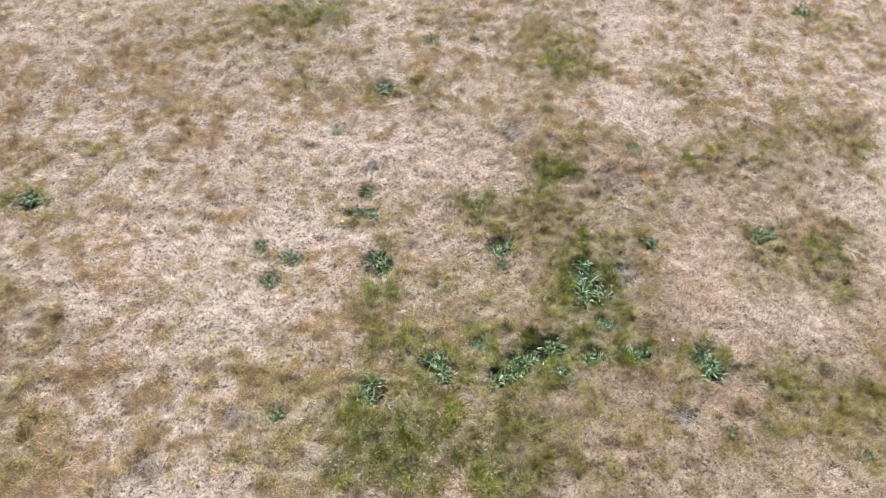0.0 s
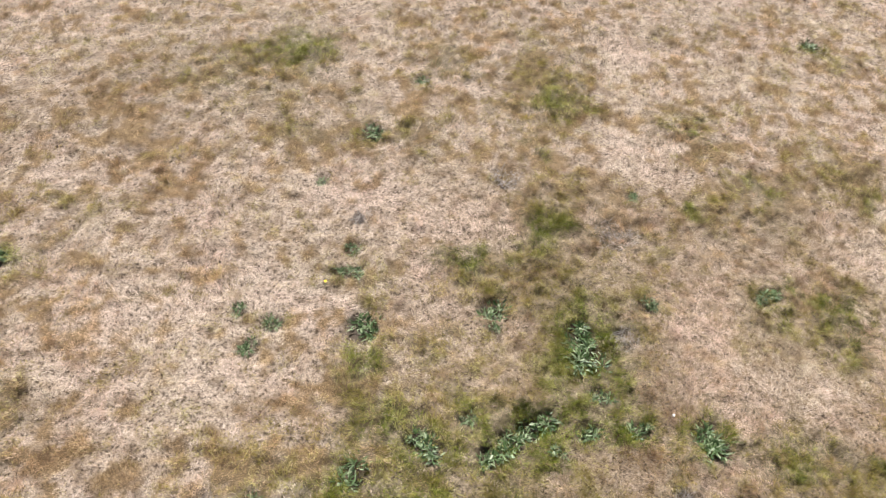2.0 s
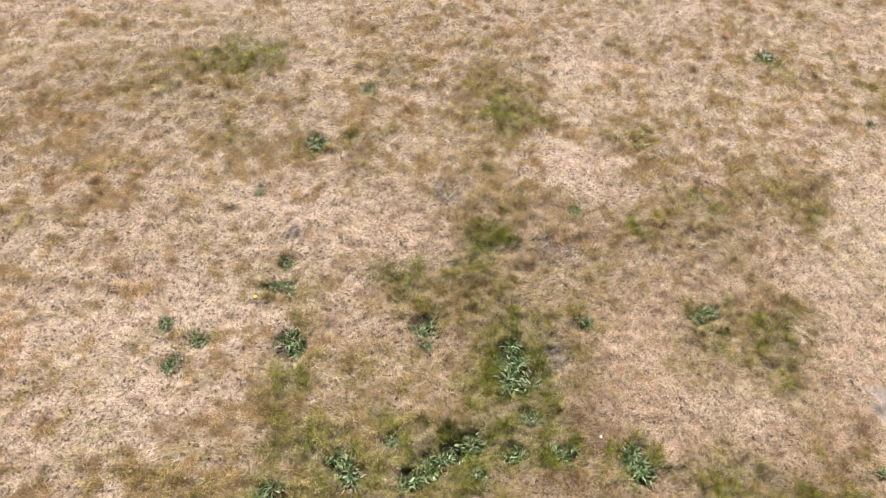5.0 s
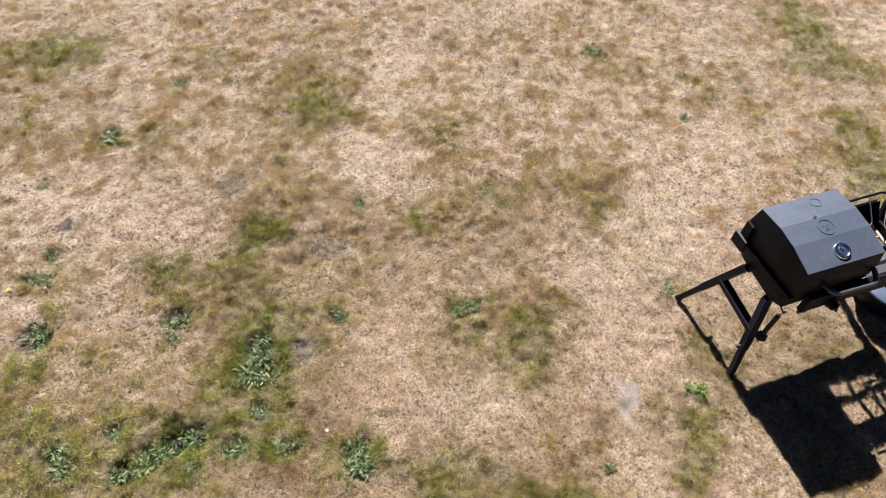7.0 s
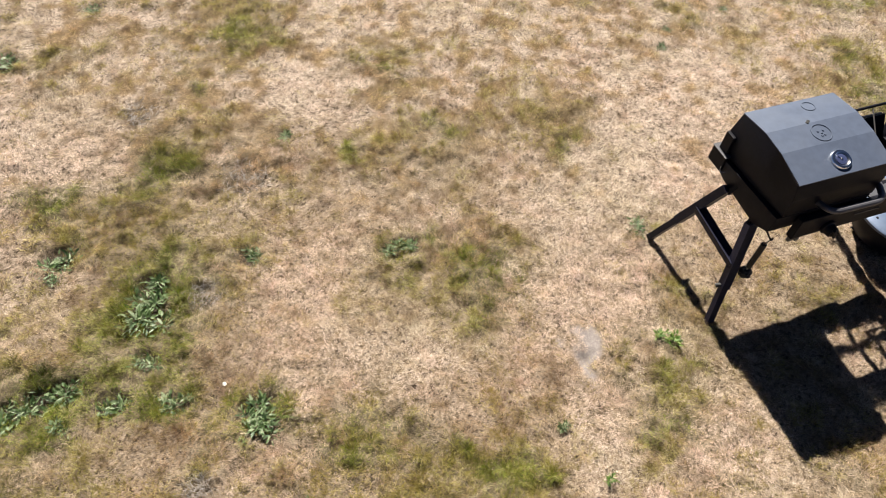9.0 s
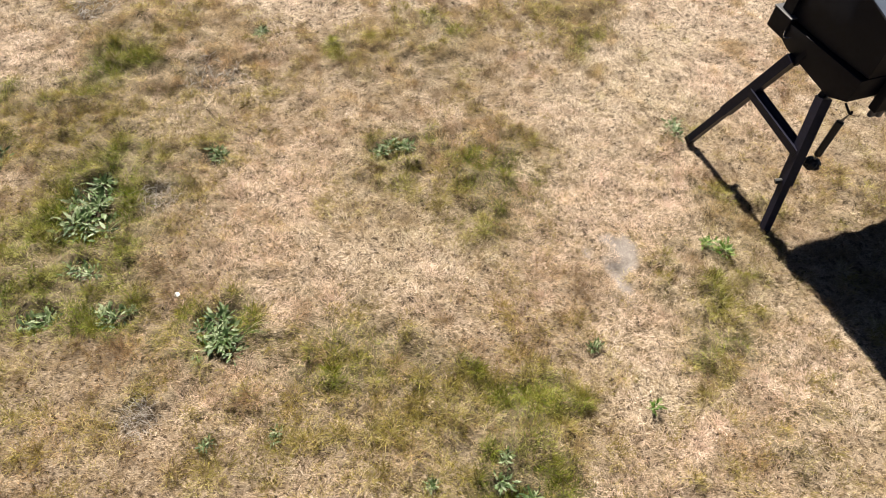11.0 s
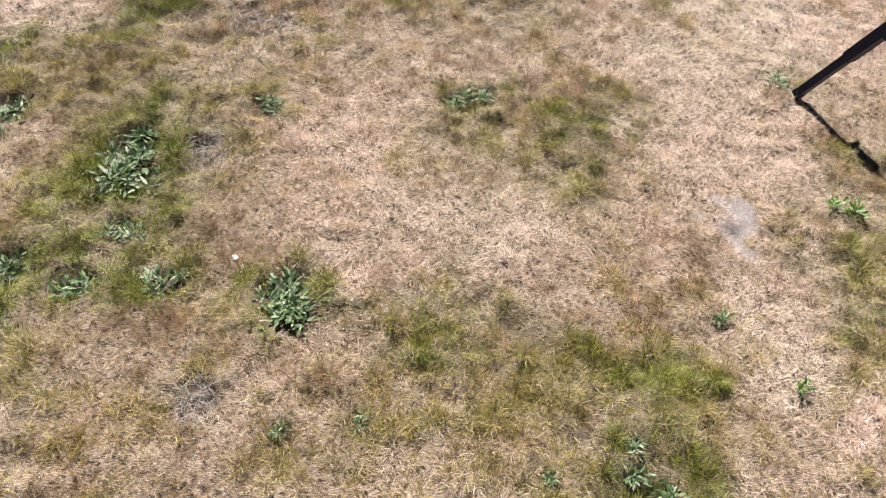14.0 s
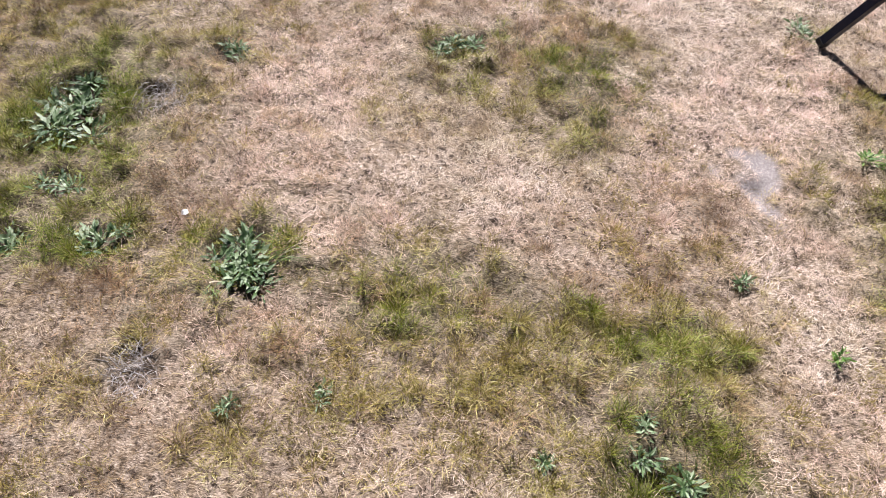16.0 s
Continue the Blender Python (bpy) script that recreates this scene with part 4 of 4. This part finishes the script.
    low = [bm.verts.new((p[0], p[1], p[2] - 0.008)) for p in pts]
    bm.faces.new(top)
    bm.faces.new(low[::-1])
    for i in range(4):
        bm.faces.new((top[i], low[i], low[(i + 1) % 4], top[(i + 1) % 4]))
    part("side_shelf", bm, PAN, g, "grey folding side shelf")
    # legs: an outer sleeve and an inner tube each
    def leg(foot, top, knob_side):
        foot, top = Vector(P(*foot)), Vector(P(*top))
        mid = foot.lerp(top, 0.40)
        sleeve = part("leg", tube([mid, top], 0.0265, 4, square=True), LEG_PAINT, g, "black telescopic square tube leg")
        part("inner_tube", tube([foot, foot.lerp(top, 0.45)], 0.0205, 4, square=True), LEG_PAINT, sleeve)
        part("foot_cap", tube([foot, foot.lerp(top, 0.03)], 0.0225, 4, square=True), RUBBER, sleeve)
        k = foot.lerp(top, 0.43)
        part("lock_knob", tube([k, k + Vector((knob_side, 0.012, -0.012))], 0.010, 10), RUBBER, sleeve, "small round locking knob")
        return sleeve
    leg((0.0, 0.0, 0.0), (0.083, 0.197, 0.545), 0.045)
    leg((0.0, 0.52, 0.0), (0.092, 0.372, 0.515), -0.035)
    leg((0.97, 0.02, 0.0), (0.885, 0.20, 0.53), -0.04)
    leg((0.955, 0.79, 0.0), (0.868, 0.43, 0.525), 0.035)
    for a, b in (((0.055, 0.135, 0.36), (0.058, 0.428, 0.325)), ((0.915, 0.14, 0.36), (0.898, 0.555, 0.345))):
        a, b = Vector(P(*a)), Vector(P(*b))
        bm = bmesh.new()
        x = Vector((1, 0, 0))
        t = (b - a).normalized()
        z = x.cross(t).normalized()
        ring = [(-0.022, 0.016), (-0.022, -0.014), (0.022, -0.014), (0.022, 0.016), (0.018, 0.016), (0.018, -0.010), (-0.018, -0.010), (-0.018, 0.016)]
        r0 = [bm.verts.new(a + x * i + z * j) for i, j in ring]
        r1 = [bm.verts.new(b + x * i + z * j) for i, j in ring]
        for i in range(8):
            bm.faces.new((r0[i], r0[(i + 1) % 8], r1[(i + 1) % 8], r1[i]))
        bm.faces.new(r0)
        bm.faces.new(r1[::-1])
        part("brace", bm, LEG_PAINT, g, "black channel brace between the legs")
    for u, v, w in ((0.088, 0.21, 0.545), (0.095, 0.36, 0.515), (0.878, 0.21, 0.53), (0.872, 0.42, 0.515)):
        bm = bmesh.new()
        tube_into(bm, [P(u - 0.002, v, w - 0.015), P(u + 0.012, v + (0.0 if v > 0.3 else 0.02), w + 0.055)], 0.014, 4, square=True)
        part("leg_bracket", bm, BLACK, g)
    part("hook", tube(rounded([P(0.105, 0.44, 0.545), P(0.112, 0.462, 0.525), P(0.120, 0.470, 0.515), P(0.128, 0.462, 0.522)], 0.01, 3), 0.004, 8), BLACK, g)
    part("ignition_wire", tube(rounded([P(0.075, 0.12, 0.60), P(0.062, 0.135, 0.585), P(0.10, 0.15, 0.59), P(0.13, 0.15, 0.60)], 0.015, 4), 0.0018, 6), CHROME, g)
    return g


build_grill()


def build_brush():
    b = thing("grill_brush", "black grill cleaning brush hanging from the grill's corner hook", "brush", GRILL_AT)
    part("wire_loop", tube(rounded([P(0.112, 0.452, 0.470), P(0.120, 0.466, 0.518), P(0.126, 0.462, 0.520), P(0.118, 0.458, 0.468)], 0.008, 3), 0.002, 6), STEEL, b, "steel wire hanging loop")
    part("handle", tube([P(0.115, 0.456, 0.475), P(0.1145, 0.456, 0.45), P(0.113, 0.457, 0.40), P(0.112, 0.457, 0.355), P(0.112, 0.457, 0.325)], 0.0125, 10), RUBBER, b)
    part("neck", tube([P(0.112, 0.457, 0.328), P(0.111, 0.457, 0.300)], 0.004, 8), STEEL, b)
    bm = bmesh.new()
    bmesh.ops.create_icosphere(bm, subdivisions=3, radius=0.026, matrix=Matrix.Translation(P(0.111, 0.457, 0.283)) @ Matrix.Diagonal((1.1, 1.1, 0.8, 1)))
    for v in bm.verts:
        c = Vector(P(0.111, 0.457, 0.283))
        v.co = c + (v.co - c) * (0.85 + 0.3 * random.random())
    part("bristle_head", bm, RUBBER, b, "round black bristle head")


build_brush()


def build_fire_pit():
    f = thing("fire_pit", "low round fire pit, blue-grey steel lid, on the lawn", "fire pit", GRILL_AT @ pose(1.16, -0.34, 0))
    smooth(part("bowl", lathe([(0, 0.0), (0.14, 0.0), (0.18, 0.03), (0.205, 0.11), (0.215, 0.175), (0.205, 0.175), (0.19, 0.10), (0, 0.05)], 64), BLACK, f, "black steel bowl"))
    lid = smooth(part("lid", lathe([(0.232, 0.174), (0.236, 0.178), (0.236, 0.190), (0.229, 0.196), (0.15, 0.202), (0.122, 0.205), (0.115, 0.215), (0.08, 0.233), (0.04, 0.241), (0, 0.243),
                                   (0, 0.236), (0.08, 0.226), (0.112, 0.206), (0.15, 0.195), (0.227, 0.188), (0.232, 0.174)], 72), PIT_LID, f, "blue-grey satin steel lid with a raised dome"))
    part("handle", tube(rounded([(0.065, -0.035, 0.222), (0.070, -0.040, 0.256), (0.115, -0.100, 0.250), (0.118, -0.105, 0.203)], 0.018, 5), 0.008, 10), CHROME, lid, "bright metal lid handle")
    for a in range(0, 360, 45):
        part("rivet", lathe([(0.006, 0.0), (0.005, 0.003), (0, 0.004)], 10), BLACK, lid).matrix_basis = pose(0.19 * math.cos(radians(a)), 0.19 * math.sin(radians(a)), 0.1985)
    for a in (30, 150, 270):
        c, s = math.cos(radians(a)), math.sin(radians(a))
        part("foot", tube([(0.14 * c, 0.14 * s, 0.03), (0.17 * c, 0.17 * s, -0.005)], 0.012, 8), BLACK, f)


build_fire_pit()


def build_hose():
    h = thing("gas_hose", "black rubber gas hose with yellow tag hanging from the grill", "hose", GRILL_AT)
    path = HOSE_PATH
    part("tube", smooth_path_tube(path), RUBBER, h)
    part("regulator", smooth_lathe(), ORANGE, h, "orange plastic regulator cap").matrix_basis = Matrix.Translation(P(*HOSE_PATH[-1]))
    tag = part("warning_tag", box(-0.055, 0.055, -0.035, 0.035, -0.001, 0.001, bevel=0), YELLOW, h, "yellow and white printed warning card")
    tag.matrix_basis = Matrix.Translation(P(*TAG_AT)) @ pose(0, 0, 0, 25, 12, -38)
    part("white_field", box(-0.051, -0.004, -0.030, 0.030, 0.0012, 0.0018, bevel=0), CARD_WHITE, tag)
    for i in range(5):
        y = 0.022 - i * 0.011
        part("print_bar", box(0.002, 0.048 - 0.008 * (i % 2), y - 0.003, y + 0.003, 0.0012, 0.0018, bevel=0), TAG_PRINT, tag)
        part("print_bar", box(-0.046, -0.012 - 0.006 * (i % 3), y - 0.0025, y + 0.0025, 0.0019, 0.0024, bevel=0), TAG_PRINT, tag)


HOSE_PATH = [(0.80, 0.44, 0.52), (0.86, 0.49, 0.50), (0.892, 0.552, 0.37), (0.985, 0.593, 0.22), (1.09, 0.577, 0.20), (1.19, 0.555, 0.20)]
TAG_AT = (1.165, 0.515, 0.245)


def smooth_path_tube(path):
    return tube(rounded([P(*p) for p in path], 0.05, 6), 0.0085, 10)


def smooth_lathe():
    return lathe([(0, -0.03), (0.022, -0.03), (0.026, -0.01), (0.026, 0.012), (0.018, 0.02), (0, 0.022)], 24)


build_hose()


def build_can():
    c = thing("drink_can", "small red and white can standing on the grass", "can", GRILL_AT @ pose(1.66, -0.26, 0))
    part("body", lathe([(0, 0), (0.026, 0), (0.033, 0.012), (0.033, 0.105), (0.027, 0.118), (0.0265, 0.114), (0, 0.113)], 28), WHITE, c)
    part("red_band", lathe([(0.0333, 0.03), (0.0337, 0.031), (0.0337, 0.085), (0.0333, 0.086)], 28), RED, c, "red printed band")


build_can()


def build_pan_lid():
    p = thing("pan_lid", "grey round metal pan lid lying on the grass", "pan lid", GRILL_AT @ pose(1.64, -0.085, 0.015))
    smooth(part("dish", lathe([(0.070, 0.0), (0.072, 0.003), (0.066, 0.010), (0.035, 0.018), (0, 0.020), (0, 0.016), (0.035, 0.014), (0.064, 0.006), (0.070, 0.0)], 48), PAN, p))
    smooth(part("rim", lathe([(0.068, -0.002), (0.075, -0.002), (0.075, 0.004), (0.068, 0.004), (0.068, -0.002)], 48), STEEL, p))


build_pan_lid()


# ---- weeds ----
def leaf_mesh(name, width, arch, wave, lobes=0.0):
    """A lance-shaped leaf 1 long along x with a sunken midrib."""
    bm = bmesh.new()
    rows = []
    for i in range(7):
        s = i / 6
        w = width * (math.sin(math.pi * min(1, 0.08 + s * 0.92) ** 0.8) + 0.06) * (1 - lobes * (i % 2))
        z = arch * math.sin(math.pi * s * 0.75) - 0.05 * s
        rows.append([bm.verts.new((s, -w, z + 0.05 * width + wave * math.sin(9 * s))), bm.verts.new((s, 0, z - 0.10 * width)), bm.verts.new((s, w, z + 0.05 * width - wave * math.sin(8 * s)))])
    for a, b in zip(rows, rows[1:]):
        for j in (0, 1):
            bm.faces.new((a[j], b[j], b[j + 1], a[j + 1]))
    me = bpy.data.meshes.new(name)
    bm.to_mesh(me)
    bm.free()
    for p in me.polygons:
        p.use_smooth = True
    return me


LEAVES = [leaf_mesh("leaf", 0.14, 0.08, 0.02), leaf_mesh("leaf", 0.12, 0.13, 0.03, 0.35), leaf_mesh("leaf", 0.17, 0.05, 0.03, 0.45)]
LEAVES_FRESH = [m.copy() for m in LEAVES]
for m in LEAVES:
    m.materials.append(LEAF)
for m in LEAVES_FRESH:
    m.materials.append(LEAF_FRESH)


def rosette(x, y, r, fresh=False):
    label = "fresh bright green broad-leaved weed rosette in the lawn" if fresh else "dull blue-green broad-leaved weed rosette in the dry lawn"
    w = thing("weed_rosette", label, "weed", pose(x, y, height_at(x, y), 0, 0, random.uniform(0, 360)), "weeds in the lawn")
    count = int(16 + r * 1150)
    heads = [(random.uniform(-0.6, 0.6) * r, random.uniform(-0.6, 0.6) * r) for _ in range(1 + int(r * 50))]      # a plant has one or more crowns
    for i in range(count):
        me = random.choice(LEAVES_FRESH if fresh else LEAVES)
        ob = new("leaf", me)
        ob.parent = w
        s = i / count
        hx, hy = heads[i % len(heads)]
        size = (0.012 + 0.25 * r) * random.uniform(0.55, 1.35) * (1 - 0.3 * s)
        out = 0.5 * r * random.random()
        lift = random.uniform(0, 16) + 42 * s * random.random()
        ob.matrix_basis = pose(hx, hy, 0, 0, 0, i * 137.5 + random.uniform(-30, 30)) @ pose(out, 0, 0.009 + 0.014 * s + random.uniform(0, 0.010), random.uniform(-40, 40), -lift, random.uniform(-45, 45)) @ Matrix.Diagonal((size, size * random.uniform(0.8, 1.25), size, 1))


for x, y, r in WEEDS:
    rosette(x, y, r * (1.18 if r >= 0.07 else 1.0))
for w in [(2.91, 2.0, 0.055), (2.88, 2.02, 0.03), (2.59, 1.35, 0.03)]:
    rosette(*w, fresh=True)


def dead_weed(x, y, r, thick):
    """A dry clump of grey stalks, low and tangled."""
    bm = bmesh.new()
    for i in range(int(40 + r * 900 / thick)):
        a, q = random.uniform(0, 2 * math.pi), r * math.sqrt(random.random())
        b, n = random.uniform(0, 2 * math.pi), random.uniform(0.015, 0.055)
        p0 = Vector((q * math.cos(a), q * math.sin(a), random.uniform(0.0, 0.022)))
        p2 = p0 + Vector((n * math.cos(b), n * math.sin(b), random.uniform(-0.006, 0.034)))
        p1 = p0.lerp(p2, 0.5) + Vector((random.uniform(-0.006, 0.006), random.uniform(-0.006, 0.006), 0.006))
        tube_into(bm, [p0, p1, p2], random.uniform(0.0005, 0.0010) * thick, 3, caps=False)
    o = part("dead_weed", bm, DEAD)
    o.matrix_basis = pose(x, y, height_at(x, y))
    tagged(o, "withered grey-brown weed clump of dry tangled stalks", "weed", "withered weeds in the lawn")


for w in WITHERED:
    dead_weed(*w, 2.0 if w[1] > 2.6 else 0.9)


def long_tuft(x, y, r, count, way):
    """A loose tuft of long arching blades that lean one way."""
    t = thing("grass_tuft", "loose tuft of long green and straw blades beside a weed", "grass tuft", pose(x, y, height_at(x, y)), "long tufts in the lawn")
    for i in range(count):
        a = way + random.gauss(0, 0.5)
        n, w = random.uniform(0.6, 1.3) * r, random.uniform(0.0008, 0.0015)
        rise = random.uniform(0.2, 0.5)
        bm = bmesh.new()
        rows = []
        for k in range(6):
            q = k / 5
            d, z = n * q, n * rise * math.sin(q * 2.2)
            side = Vector((-math.sin(a), math.cos(a), 0.2)) * w * (1 - q * 0.85)
            c = Vector((d * math.cos(a) + random.uniform(-0.001, 0.001), d * math.sin(a), max(z, 0.002)))
            rows.append((bm.verts.new(c - side), bm.verts.new(c + side)))
        for p, q in zip(rows, rows[1:]):
            bm.faces.new((p[0], p[1], q[1], q[0]))
        part("blade", bm, BLADE_LONG if random.random() < 0.7 else BLADE_DRY, t).location = (random.uniform(-0.015, 0.015), random.uniform(-0.015, 0.015), 0.0)


for row in [(1.28, 1.53, 0.075, 22, 0.45), (1.17, 1.43, 0.045, 6, -1.4), (1.22, 1.49, 0.05, 9, 1.3)]:
    long_tuft(*row)


def build_scrap():
    bm = bmesh.new()
    for i in range(5):
        a = 2 * math.pi * i / 5
        bm.verts.new((0.011 * math.cos(a) * (1 + 0.3 * (i % 2)), 0.010 * math.sin(a), 0.004 * (i % 3)))
    bm.verts.new((0, 0, 0.006))
    bm.verts.ensure_lookup_table()
    for i in range(5):
        bm.faces.new((bm.verts[i], bm.verts[(i + 1) % 5], bm.verts[5]))
    made = bmesh.ops.extrude_face_region(bm, geom=bm.faces[:])
    bmesh.ops.translate(bm, verts=[v for v in made["geom"] if isinstance(v, bmesh.types.BMVert)], vec=(0, 0, 0.0025))
    o = part("paper_scrap", bm, WHITE)
    o.matrix_basis = pose(1.045, 1.648, height_at(1.045, 1.648) + 0.009, 12, -8, 0) @ Matrix.Scale(0.8, 4)
    tagged(o, "small crumpled white scrap lying on the grass", "scrap")


build_scrap()


def build_flower():
    f = thing("dandelion_flower", "single small yellow dandelion flower in the grass", "flower", pose(-0.805, 2.315, height_at(-0.805, 2.315)))
    part("stalk", tube([(0, 0, 0), (0.004, 0.002, 0.02), (0.003, 0.004, 0.034)], 0.0014, 6), LEAF_FRESH, f)
    bm = bmesh.new()
    for i in range(28):
        a, r = 2.4 * i, 0.0095 - 0.0002 * i
        c, s = math.cos(a), math.sin(a)
        p = [Vector((0, 0, 0)), Vector((r * c - 0.002 * s, r * s + 0.002 * c, 0.001 * (i % 5))), Vector((r * c + 0.002 * s, r * s - 0.002 * c, 0.001 * (i % 5)))]
        bm.faces.new([bm.verts.new(q) for q in p])
    o = part("petals", bm, PETAL, f, "yellow ray petals")
    o.location = (0.003, 0.004, 0.034)


build_flower()
